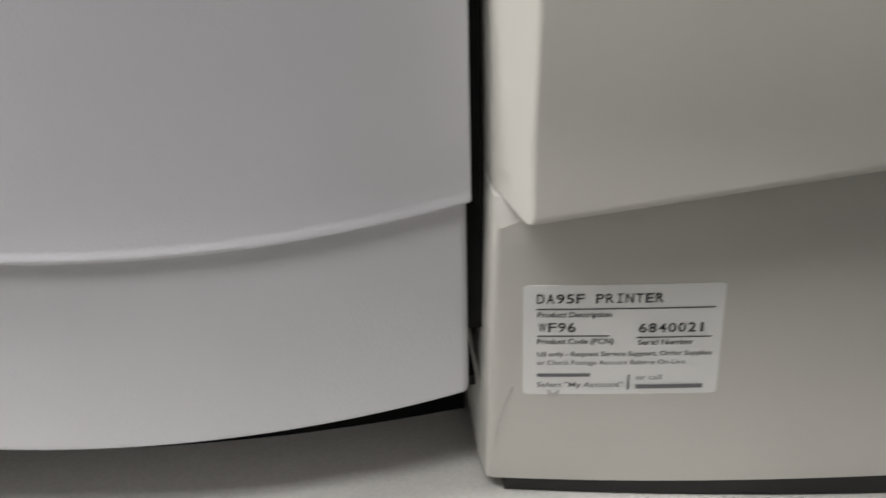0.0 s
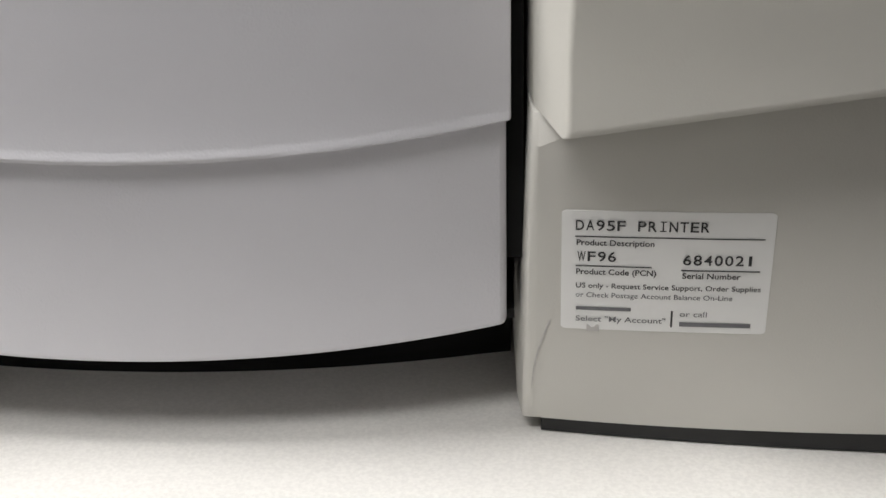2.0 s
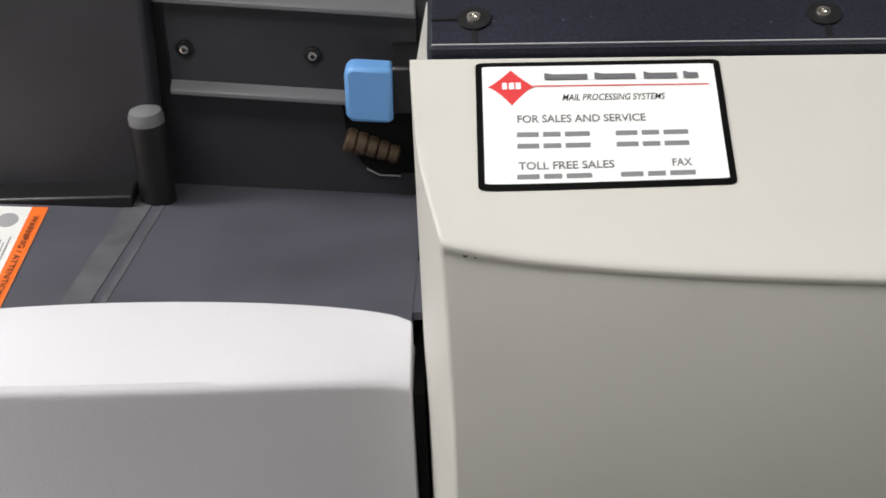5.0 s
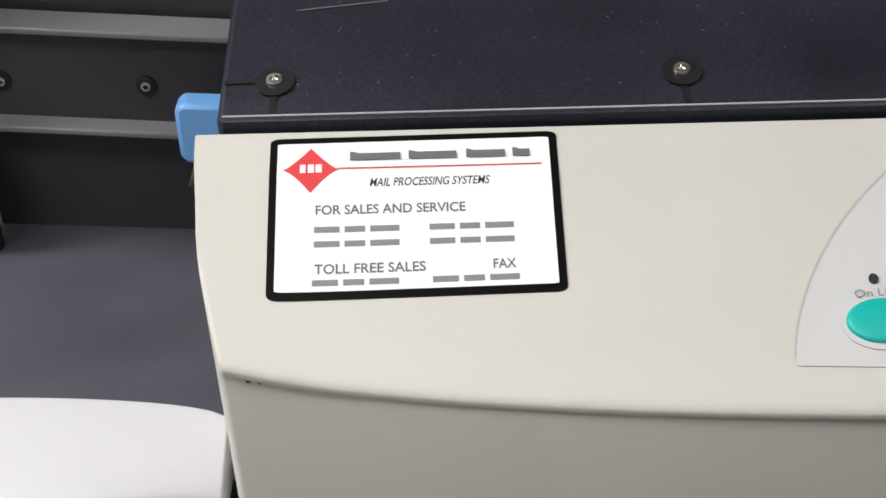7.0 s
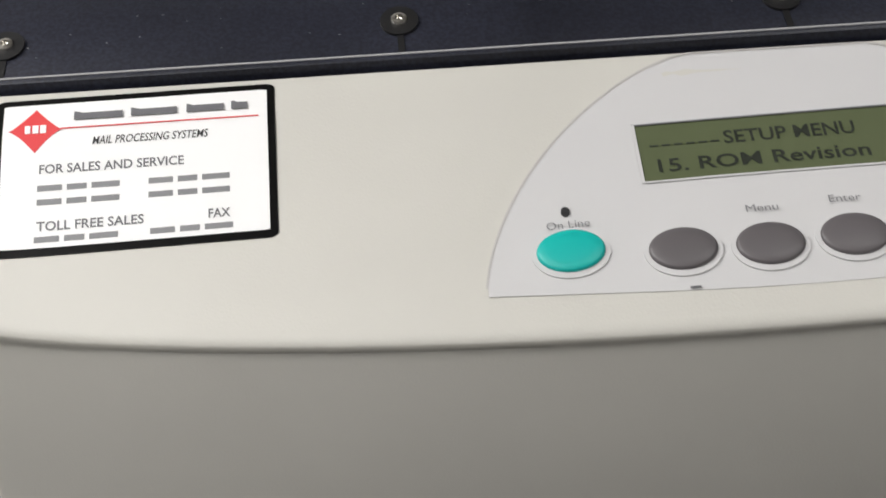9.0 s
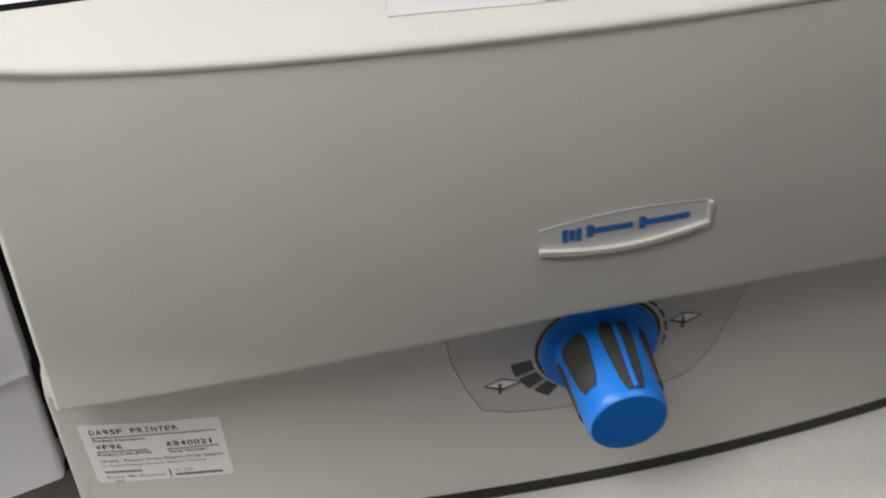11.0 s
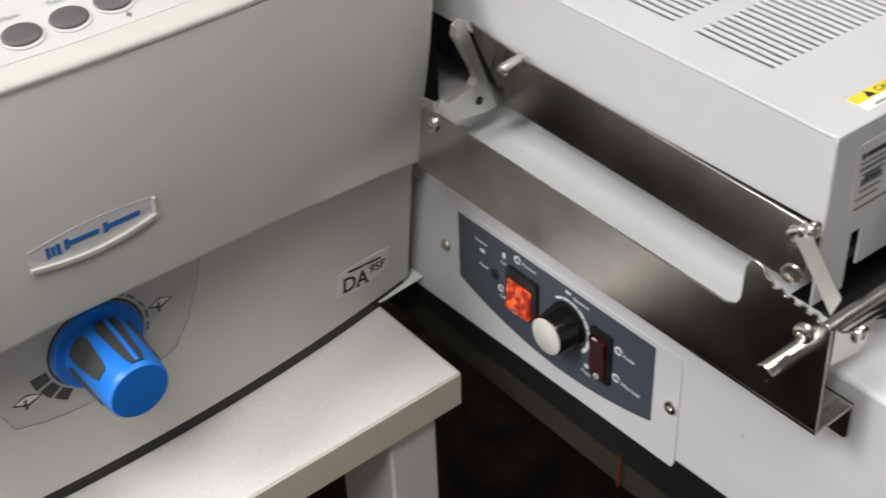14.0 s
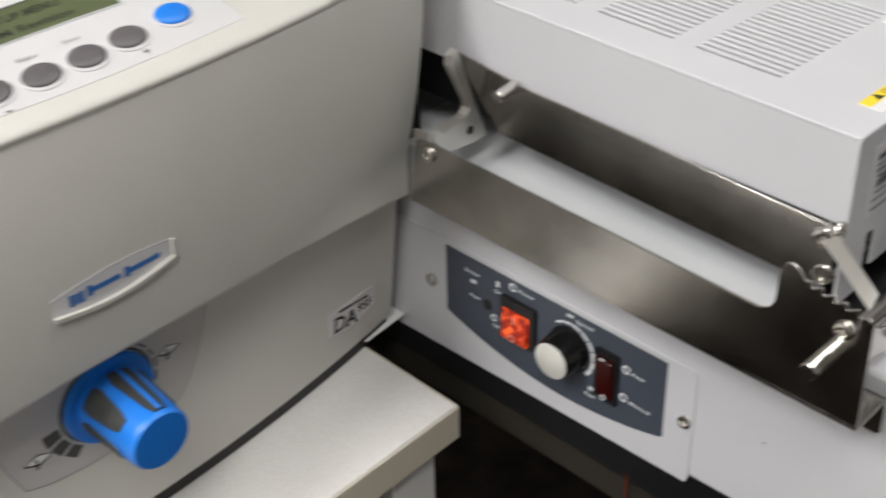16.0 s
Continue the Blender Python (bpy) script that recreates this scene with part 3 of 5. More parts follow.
def btn_y(x):
    return -0.0443 + 0.95 * (x - 0.270) ** 2 + 0.03 * max(0.0, x - 0.28)


BUTTONS = [(0.2062, TEAL, "teal oval button"), (0.2402, BUTTON, "dark grey oval button"), (0.2668, BUTTON, "dark grey oval button"), (0.2930, BUTTON, "dark grey oval button"), (0.3190, BUTTON, "dark grey oval button"), (0.3500, BLUE, "bright blue oval button")]
for x, m, lab in BUTTONS:
    disc_on("button_rim", x, btn_y(x) - 0.0004, 0.0121, 0.0082, s_top, 0.0009, PANEL, panel, n=32)
    disc_on("button", x, btn_y(x), 0.0106, 0.0068, s_top, 0.0022, m, panel, lab, 0.0005, 32)
H = 0.0010
disc_on("indicator", 0.2063, -0.0270, 0.0014, 0.0016, s_top, 0.0010, INK, panel, "small dark status light", n=16)
writing("On Line", 0.1998, -0.0328, 0.0025, s_top, H, MIDINK, panel, 0.0135)
writing("Menu", 0.2618, -0.0333, 0.0025, s_top, H, MIDINK, panel, 0.0100)
writing("Enter", 0.2880, -0.0322, 0.0025, s_top, H, MIDINK, panel, 0.0100)
bar("minus_mark", 0.2400, 0.2432, -0.0560, -0.0554, s_top, H, GREYINK, panel)
bar("plus_mark", 0.3200, 0.3232, -0.0522, -0.0516, s_top, H, GREYINK, panel)
bar("plus_mark", 0.3213, 0.3219, -0.0535, -0.0503, s_top, H, GREYINK, panel)
bar("button_word", 0.3525, 0.3630, -0.0262, -0.0242, s_top, H, PALEINK, panel)


def s_lcd(u, v):
    return s_top(0.2325 + 0.0985 * u, -0.0193 + 0.0209 * v)


lcd = patch("display", 0, 1, 0, 1, s_lcd, 0.0004, LCD, panel, "green-grey two-line text display", 6, 3)
for a, b, c, d in ((-0.008, 1.008, 0.985, 1.01), (-0.008, 0.002, 0, 1), (0.998, 1.008, 0, 1), (-0.008, 1.008, -0.03, 0.0)):
    bar("display_rim", a, b, c, d, s_lcd, 0.0009, GREYINK if c > 0.9 else PANEL, lcd)
for k in range(6):
    bar("dash_line", 0.040 + 0.040 * k, 0.068 + 0.040 * k, 0.600, 0.630, s_lcd, 0.0006, LCDINK, lcd)
writing("SETUP MENU", 0.285, 0.560, 0.22, s_lcd, 0.0006, LCDINK, lcd, 0.43, 0.0, 0.012)
writing("15. ROM Revision", 0.055, 0.150, 0.22, s_lcd, 0.0006, LCDINK, lcd, 0.69, 0.0, 0.012)

# badge set into the front cover
def bl(u):
    return 0.9338 + 0.020 * (u - 0.233) - 0.0043 * math.sin(math.pi * (u - 0.2330) / 0.074)


def bh(u):
    return 0.9438 + 0.025 * (u - 0.233) + 0.0034 * math.sin(math.pi * (u - 0.2330) / 0.074)


badge = patch("badge", 0.2330, 0.3070, bl, bh, s_up, 0.0004, PANEL, printer, "silver-grey oblong badge with a bright lower lip", 26, 4)
patch("badge_lip", 0.2326, 0.3074, lambda u: bl(u) - 0.0022, lambda u: bl(u) + 0.0002, s_up, 0.0026, CREAM, badge, "bright cream lip", 26, 3)
patch("badge_lip", 0.3066, 0.3082, lambda u: bl(0.307) - 0.0010, lambda u: bh(0.307), s_up, 0.0024, CREAM, badge, "bright cream lip", 5, 3)
patch("badge_edge", 0.2326, 0.3070, lambda u: bh(u) - 0.0001, lambda u: bh(u) + 0.0003, s_up, 0.0006, PALEINK, badge, "thin dark edge", 20, 2)
for k in range(3):
    bar("logo_mark", 0.2425 + 0.0030 * k, 0.2450 + 0.0030 * k, 0.9356 + 0.0006 * (k == 1), 0.9428 - 0.0006 * (k == 1), s_up, 0.0007, BLUEINK, badge, "blue logo block")
for a, b in ((0.2530, 0.2735), (0.2760, 0.2985)):
    bar("name_bar", a, b, 0.9384, 0.9416, s_up, 0.0007, BLUEINK, badge)
    bar("name_bar", a, a + 0.0032, 0.9369, 0.9434, s_up, 0.0007, BLUEINK, badge)

# adjusting knob with its decal
SHIELD = [(0.1925, 0.872), (0.1960, 0.844), (0.2025, 0.823), (0.2110, 0.8025), (0.2280, 0.7975), (0.2520, 0.7950), (0.2800, 0.7953), (0.3030, 0.7985), (0.3200, 0.8050), (0.3310, 0.8235), (0.3390, 0.8480), (0.3445, 0.872)]


def decal_low(u):
    for (a, p), (b, q) in zip(SHIELD, SHIELD[1:]):
        if u <= b:
            return p + (q - p) * max(0.0, (u - a) / (b - a))
    return SHIELD[-1][1]


decal = patch("knob_decal", SHIELD[0][0], SHIELD[-1][0], decal_low, lambda u: max(lip_z(u) + 0.004, decal_low(u) + 0.0004), s_low, 0.0002, DECAL, printer, "grey shield-shaped decal under the knob", 90, 5)
vs = []
for k in range(121):
    f = k / 120 * (len(SHIELD) - 1)
    i = min(int(f), len(SHIELD) - 2)
    a, b = Vector(SHIELD[i]), Vector(SHIELD[i + 1])
    p = a.lerp(b, f - i)
    side = Vector((a.y - b.y, b.x - a.x)).normalized() * 0.0006
    vs += [s_low(q.x, q.y) + normal_of(s_low, q.x, q.y) * 0.0004 for q in (p, p + side)]
mesh_ob("decal_line", vs, [(2 * i, 2 * i + 2, 2 * i + 3, 2 * i + 1) for i in range(120)], MIDINK, decal, "thin dark outline", 0)
KX, KZ = 0.2690, 0.8415
kc = s_low(KX, KZ)
kd = Vector((0.020, -1.0, -0.075)).normalized()
knob = turned("knob", kc, kc + kd, [(0, 0.0294), (0.003, 0.0298), (0.0048, 0.0292), (0.0052, 0.0276), (0.0040, 0.0250), (0.0046, 0.0226), (0.010, 0.0217), (0.047, 0.0195), (0.0500, 0.0192), (0.0516, 0.0180), (0.0522, 0.0)], BLUE, printer, "bright blue tapered knob with dark rubber grips", 48)
kside = kd.orthogonal().normalized()
kup = Vector((0, 0, 1)) - kd * kd.z
kup.normalize()
kright = kup.cross(-kd).normalized()


def s_knob(u, v):
    """u: turn in degrees from the top, to the right; v: metres from the base."""
    w = radians(u)
    r = 0.0217 - (v - 0.010) * 0.0022 / 0.037
    return kc + kd * v + (kup * math.cos(w) + kright * math.sin(w)) * r


for k in range(6):
    a0 = -70 + 60 * k
    lo, hi = round_rect(-15, 15, 0, 1, 6)
    vs, fs = [], []
    cols, rows = 9, 7
    for lift in (0.0009, -0.0004):
        for i in range(cols):
            for j in range(rows):
                v = j / (rows - 1)
                half = 24.0 - 9 * v - (6 if j == 0 else 4 if j == rows - 1 else 0)
                vs.append(s_knob(a0 + half * (2 * i / (cols - 1) - 1), 0.0080 + (0.0400 if k == 1 else 0.0310) * v) + (s_knob(a0, 0.02) - kc - kd * 0.02).normalized() * lift)
    for i in range(cols - 1):
        for j in range(rows - 1):
            a = i * rows + j
            fs.append((a, a + rows, a + rows + 1, a + 1))
    m = cols * rows
    ring = [i * rows for i in range(cols)] + [(cols - 1) * rows + j for j in range(1, rows)] + [i * rows + rows - 1 for i in range(cols - 2, -1, -1)] + [j for j in range(rows - 2, 0, -1)]
    fs += [(a, b, b + m, a + m) for a, b in zip(ring, ring[1:] + ring[:1])]
    mesh_ob("grip", vs, fs, RUBBER, knob, "dark rubber grip inset", 50)
# pointer ridge along the knob
pr = []
for v in (0.0070, 0.019, 0.031, 0.043, 0.0478):
    c = s_knob(-10, v)
    o = (c - kc - kd * v).normalized()
    tside = o.cross(kd)
    wdt = 0.0014
    pr.append([c - tside * wdt - o * 0.001, c - tside * wdt * 0.8 + o * 0.0022, c + tside * wdt * 0.8 + o * 0.0022, c + tside * wdt - o * 0.001])
rounded(loft("pointer", pr, BLUE, knob, "raised blue pointer ridge", 30), 0.0006, 2)
ring_arc("knob_ring", KX, KZ, 0.0300, 0.0318, 0, 359.9, s_low, 0.0004, RUBBER, decal, 60, "dark ring round the knob")
for k in range(3):
    ring_arc("scale_block", KX, KZ, 0.0335, 0.0440 - 0.001 * k, 187 + 17 * k, 201 + 17 * k, s_low, 0.0005, RUBBER, decal, 6)
for k in range(7):
    ring_arc("scale_dash", KX, KZ, 0.0338, 0.0350, 98 - 17 * k, 86 - 17 * k, s_low, 0.0005, RUBBER, decal, 6)
for ix, iz, s in ((0.2215, 0.8215, 1.2), (0.3130, 0.8485, 1.05)):
    patch("envelope_mark", ix - 0.008 * s, ix + 0.008 * s, lambda u, c=ix, z=iz, s=s: z - 0.004 * s * (1 - abs(u - c) / (0.008 * s)), lambda u, c=ix, z=iz, s=s: z + 0.004 * s * (1 - abs(u - c) / (0.008 * s)), s_low, 0.0005, INK, decal, "small envelope pictogram", 9, 2)
    patch("envelope_face", ix - 0.0062 * s, ix + 0.0066 * s, lambda u, c=ix, z=iz, s=s: z + 0.0006 - 0.0028 * s * (1 - abs(u - c) / (0.0068 * s)), lambda u, c=ix, z=iz, s=s: z + 0.0006 + 0.0028 * s * (1 - abs(u - c) / (0.0068 * s)), s_low, 0.0006, PAPER, decal, "", 9, 2)
    bar("needle_mark", ix - 0.0022, ix - 0.0006, iz - 0.0065, iz + 0.0015, s_low, 0.0008, INK, decal)

# model plate at the far end of the front


def s_plate(u, v):
    return s_low(u, v + 0.0085 - 0.20 * (u - 0.456))


plate = patch("model_plate", 0.4540, 0.5050, lambda u: 0.7520 + 0.010 * max(0, (u - 0.470) / 0.035) ** 2, lambda u: 0.7745 + 0.0045 * math.sin(math.pi * (u - 0.454) / 0.051 * 0.6), s_plate, 0.0004, PLATE, printer, "pale grey model plate with dark lettering", 16, 4)
writing("DA", 0.4595, 0.7550, 0.0135, s_plate, 0.0006, INK, plate, 0.0255, 0.0, 0.02)
for su in (0.4588, 0.4715, 0.4805):
    bar("letter_serif", su, su + 0.0050, 0.7550, 0.7557, s_plate, 0.0007, INK, plate)
writing("95F", 0.4855, 0.7625, 0.0075, s_plate, 0.0006, INK, plate, 0.0160, 0.0, 0.02)
for a, b in ((0.4640, 0.4790), (0.4800, 0.4970)):
    bar("name_bar", a, b, 0.7722, 0.7742, s_plate, 0.0006, INK, plate)

# ---- feeder ----
feeder = thing("paper_feeder", "light grey envelope feeder with a bowed front and charcoal deck", "feeder", -0.13, 0.15, DZ)
FX0, FX1 = -0.256, -0.0052


def fb(x):
    return max(0.0, 1 - ((x + 0.131) / 0.125) ** 2)


def f_low(x, z):
    return 0.0045 - 0.0150 * fb(x) - 0.03 * (z - 0.765)


def f_up(x, z):
    p = (z - 0.847) / 0.101
    return (-0.0005 - 0.0150 * fb(x)) * (1 - p) - 0.0130 * fb(x) * p


def f_brow(x):
    return 0.9485 + 0.0115 * fb(x) ** 0.6


def f_rim(x):
    return 0.9600 + 0.0075 * fb(x) ** 0.6


def f_bot(x):
    return 0.7650 - 0.0065 * fb(x)


def f_rim_y(x):
    return 0.0310 + 0.0090 * fb(x) ** 0.6


rings = []
for i in range(37):
    x = FX0 + 0.0015 + (FX1 - FX0 - 0.003) * i / 36
    zs = [f_bot(x) + (0.8490 - f_bot(x)) * k / 8 for k in range(9)]
    ring = [(x, f_low(x, z), z) for z in zs]
    ring += [(x, 0.09, 0.8490), (x, 0.09, 0.767)]
    rings.append(ring)
rounded(loft("lower_cover", rings, GREY, feeder, "bowed lower front cover", 30), 0.0025, 3, 50)
rings = []
for i in range(37):
    x = FX0 + (FX1 - FX0) * i / 36
    zl = 0.8465 - 0.0085 * fb(x)
    yl = f_up(x, zl)
    ring = [(x, f_low(x, zl) + 0.003, zl), (x, yl - 0.0010, zl), (x, yl - 0.0016, zl + 0.0005), (x, yl - 0.0016, zl + 0.0018), (x, yl - 0.0010, zl + 0.0030)]
    zb = f_brow(x)
    ring += [(x, f_up(x, zl + 0.005 + (zb - 0.0065 - zl - 0.005) * k / 8) - 0.0008, zl + 0.005 + (zb - 0.0065 - zl - 0.005) * k / 8) for k in range(9)]
    ring += [(x, f_up(x, zb - 0.0040) - 0.0008, zb - 0.0040)]
    yb = f_up(x, zb)
    zr = f_rim(x)
    yr = f_rim_y(x)
    ring += [(x, yb - 0.0008, zb - 0.0022), (x, yb - 0.0005, zb - 0.0008), (x, yb + 0.0004, zb + 0.0005), (x, yb + 0.0018, zb + 0.0020)]
    for k in range(1, 6):
        f = k / 5
        ring.append((x, yb + 0.0018 + (yr - yb - 0.0018) * f, zb + 0.0020 + (zr - zb - 0.0020) * f))
    ring += [(x, yr + 0.002, zr - 0.0002), (x, yr + 0.003, zr - 0.012), (x, 0.09, 0.900), (x, 0.09, zl)]
    rings.append(ring)
rounded(loft("upper_cover", rings, GREY, feeder, "bowed light grey front cover with an arched rim", 40), 0.0025, 3, 50)
bx = [FX0 + 0.02 + (FX1 - FX0 - 0.0185) * k / 24 for k in range(25)]
# near-black base reaches forward to deepen the shade under the feeder
slab("base", [(x, f_low(x, 0.767) + 0.058) for x in bx] + [(bx[-1], 0.30), (bx[0], 0.30)], DZ, 0.772, VOID, feeder, "black base, brought forward for the shade under the feeder")
# added unseen plate: keeps bounced light off the desk under the feeder
slab("bounce_blocker", [(x, f_low(x, 0.767) + 0.006) for x in bx] + [(bx[-1], 0.30), (bx[0], 0.30)], 0.7650, 0.7690, VOID, feeder, "added black plate that blocks bounce light under the feeder")
# black box stands in for the shade in the narrow gap
box("gap_filler", (FX1 - 0.001, -0.0005), (0.010, 0.33), (0.790, 0.938), VOID, feeder, "black filler for the shaded gap between feeder and printer")
box("body", (FX0 + 0.004, FX1 - 0.002), (0.088, 0.33), (0.767, 0.900), GREY, feeder, "", 0.002)


def s_deck(u, v):
    return Vector((u, v, 0.9630 - 0.178 * v - 0.085 * (u + 0.08) * max(0.0, v) / 0.228))


def tip(x, z):
    """Heights on the back wall, which dips a little towards the printer."""
    return z + 0.0025 - 0.1 * (x + 0.05)


WALL_Y = 0.228


def deck_left(v):
    return -0.2015 - 0.225 * max(0.0, v)


def s_deck_wide(w, v):
    return s_deck(deck_left(v) + (FX1 - 0.001 - deck_left(v)) * w, v)


deck = patch("deck", 0.0, 1.0, lambda w: f_rim_y(-0.2015 + 0.196 * w) + 0.0022, 0.250, s_deck_wide, 0.0, CHARCOAL, feeder, "sloping charcoal plastic deck, scuffed", 24, 6, -0.03)
patch("deck_edge", FX1 - 0.0009, 0.0008, 0.052, 0.250, s_deck, -0.0004, CHARCOAL, deck, "charcoal edge strip", 2, 6, -0.004)
SCUFF = surface("scuffed_plastic", (0.108, 0.107, 0.118), 0.55, vary=0.3, stain=60)
for a, b, w in ((-0.166, -0.152, 0.0004), (-0.148, -0.145, 0.0003)):
    patch("scuff", a, b, 0.044, 0.205, s_deck, w, SCUFF, deck, "pale scuffed strip", 4, 8)
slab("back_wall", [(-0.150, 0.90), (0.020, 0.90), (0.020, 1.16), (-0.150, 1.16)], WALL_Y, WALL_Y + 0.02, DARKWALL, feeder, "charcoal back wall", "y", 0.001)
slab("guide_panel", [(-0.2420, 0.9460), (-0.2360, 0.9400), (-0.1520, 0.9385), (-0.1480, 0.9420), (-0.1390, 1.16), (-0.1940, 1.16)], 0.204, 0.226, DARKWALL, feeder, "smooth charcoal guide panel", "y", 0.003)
# plate with two screws between two pale ledges
GL, GR = -0.1385, -0.0060
rp = slab("guide_plate", [(GL, tip(GL, 0.979)), (GR, tip(GR, 0.979)), (GR, tip(GR, 1.030)), (GL, tip(GL, 1.030))], WALL_Y - 0.008, WALL_Y + 0.002, DARKWALL, feeder, "dark plate between pale ledges", "y", 0.001)
LEDGE = surface("grey_ledge", (0.17, 0.17, 0.18), 0.4)


def ledge(x0, x1, z0, z1):
    rows = []
    for x in (x0, x1):
        rows.append([(x, WALL_Y - 0.015, tip(x, z0 + 0.001)), (x, WALL_Y - 0.004, tip(x, z0 + 0.001)), (x, WALL_Y - 0.004, tip(x, z1 + 0.002)), (x, WALL_Y - 0.015, tip(x, z1 - 0.003))])
    rounded(loft("ledge", rows, LEDGE, rp, "grey plastic ledge", 30), 0.0008, 2)


ledge(GL, GR, 0.9765, 0.9835)
ledge(GL - 0.002, GR, 1.0280, 1.0350)
for sx, sz in ((-0.0615, 1.0065), (-0.1290, 1.0125)):
    turned("screw_washer", (sx, WALL_Y - 0.008, sz), (sx, WALL_Y - 0.02, sz), [(0, 0.0046), (0.0018, 0.0046), (0.0022, 0.0040), (0.0022, 0)], BLACK, rp)
    screw("screw", (sx, WALL_Y - 0.0098, sz), (0, -1, 0), 0.0026, CHROME, rp, "bright screw")
# blue clip
clip = slab("release_clip", [(-0.0425, 0.9880), (-0.0400, 0.9840), (-0.0200, 0.9825), (-0.0185, 0.9845), (-0.0175, 1.0125), (-0.0385, 1.0145), (-0.0420, 1.0115)], 0.182, 0.196, PALEBLUE, feeder, "pale blue plastic release clip", "y", 0.0022)
slab("clip_arm", [(-0.0195, 0.986), (-0.002, 0.986), (-0.002, 1.012), (-0.0195, 1.012)], 0.186, 0.222, BLACK, clip, "black arm", "y", 0.002)
# flat black plate as the opening's shade, tan ribbed roller below the clip
slab("recess_shade", [(-0.0490, 0.9750), (-0.0470, 0.9520), (-0.0400, 0.9380), (-0.0310, 0.9320), (-0.0060, 0.9310), (-0.0060, 0.9840), (-0.0490, 0.9840)], WALL_Y - 0.0012, WALL_Y + 0.001, VOID, feeder, "flat black plate for the shade in the opening", "y")
for k in range(5):
    rod("roller_rib", (-0.0480 + 0.0058 * k, WALL_Y - 0.0060, 0.9560 - 0.0022 * k), (-0.0424 + 0.0058 * k, WALL_Y - 0.0060, 0.9540 - 0.0022 * k), 0.0068 - 0.0004 * k, BROWN, feeder, "tan ribbed roller", 0.001)
slab("recess_rim", [(-0.0380, 0.9352), (-0.0310, 0.9308), (-0.0190, 0.9300), (-0.0190, 0.9312), (-0.0306, 0.9320), (-0.0372, 0.9362)], WALL_Y - 0.0030, WALL_Y - 0.0005, CHROME, feeder, "bright metal rim", "y")
# round post with a grey cap
PX0, PY0 = -0.1500, 0.200
pz = s_deck(PX0, PY0).z
post = turned("post", (PX0, PY0, pz), (PX0, PY0, 1.1), [(0, 0.0097), (0.046, 0.0097), (0.047, 0.0095)], BLACK, feeder, "black round side guide post")
turned("post_cap", (PX0, PY0, pz + 0.0465), (PX0, PY0, 1.1), [(0, 0.0095), (0.004, 0.0095), (0.007, 0.0084), (0.0085, 0.0050), (0.009, 0)], surface("grey_cap", (0.16, 0.16, 0.165), 0.5), post, "grey rounded cap")
box("guide_foot", (-0.2390, -0.1610), (0.186, 0.206), (0.9350, 0.9430), BLACK, feeder, "black foot of the guide panel", 0.0015)
# specks of dust on the deck
vs, fs = [], []
for k in range(50):
    u, v, r = rng.uniform(-0.19, -0.02), rng.uniform(0.02, 0.155), rng.uniform(0.00015, 0.00035)
    for q in range(4):
        vs.append(s_deck(u + r * math.cos(k + q * 1.571), v + r * math.sin(k + q * 1.571)) + Vector((0, 0, 0.0003)))
    fs.append((4 * k, 4 * k + 1, 4 * k + 2, 4 * k + 3))
tagged(mesh_ob("dust", vs, fs, MIDINK, deck, "", 0), "pale specks of dust on the deck", kind="stuff")
# warning label on the deck


def s_warn(u, v):
    return s_deck((-0.2140 + 0.0240 * u) * (1 - v) + (-0.2340 + 0.0290 * u) * v, 0.046 + 0.136 * v)


wl = patch("warning_label", 0, 1, 0, 1, s_warn, 0.0003, PAPER, feeder, "white and orange warning label", 5, 4)
bar("orange_band", 0.70, 1.0, 0, 1, s_warn, 0.0005, ORANGE, wl, "orange warning band")
for k in range(7):
    bar("text_line", 0.10 + 0.075 * k, 0.125 + 0.075 * k, 0.06 + 0.02 * (k % 2), 0.70 - 0.03 * (k % 3), s_warn, 0.0005, PALEINK, wl)
writing("WARNING / ATTENTION", 0.10, 0.30, 0.45, lambda u, v: s_warn(0.72 + 0.26 * v, 1.0 - u), 0.0012, INK, wl, 0.74)
disc_on("pictogram", 0.36, 0.86, 0.20, 0.07, s_warn, 0.0005, PALEINK, wl, n=14)

# side tray left of the deck, and a perforated plate with white knobs
tray = thing("side_tray", "beige plastic side tray beside the feeder", "tray", -0.36, 0.2, DZ)
box("tray_body", (-0.52, -0.262), (-0.01, 0.62), (DZ, 0.90), CREAM, tray, "", 0.004)
slab("tray_top", [(-0.262, 0.05), (-0.235, 0.02), (-0.235, 0.30), (-0.262, 0.62)], DZ, 0.905, CREAM, tray, "", "z", 0.002)
gp = thing("roller_plate", "grey perforated side plate with white knobs", "side plate", -0.30, 0.40, 0.905)
slab("plate", [(-0.345, 0.918), (-0.285, 0.912), (-0.255, 0.945), (-0.245, 1.10), (-0.345, 1.10)], 0.335, 0.339, surface("grey_side_plate", (0.28, 0.26, 0.23), 0.5), gp, "", "y", 0.002)
for kx, kz, kr in ((-0.2880, 0.940, 0.011), (-0.2690, 0.981, 0.012)):
    turned("knob", (kx, 0.335, kz), (kx, 0.30, kz), [(0, kr), (0.012, kr), (0.016, kr * 0.8), (0.017, 0)], PAPER, gp, "round white plastic knob")
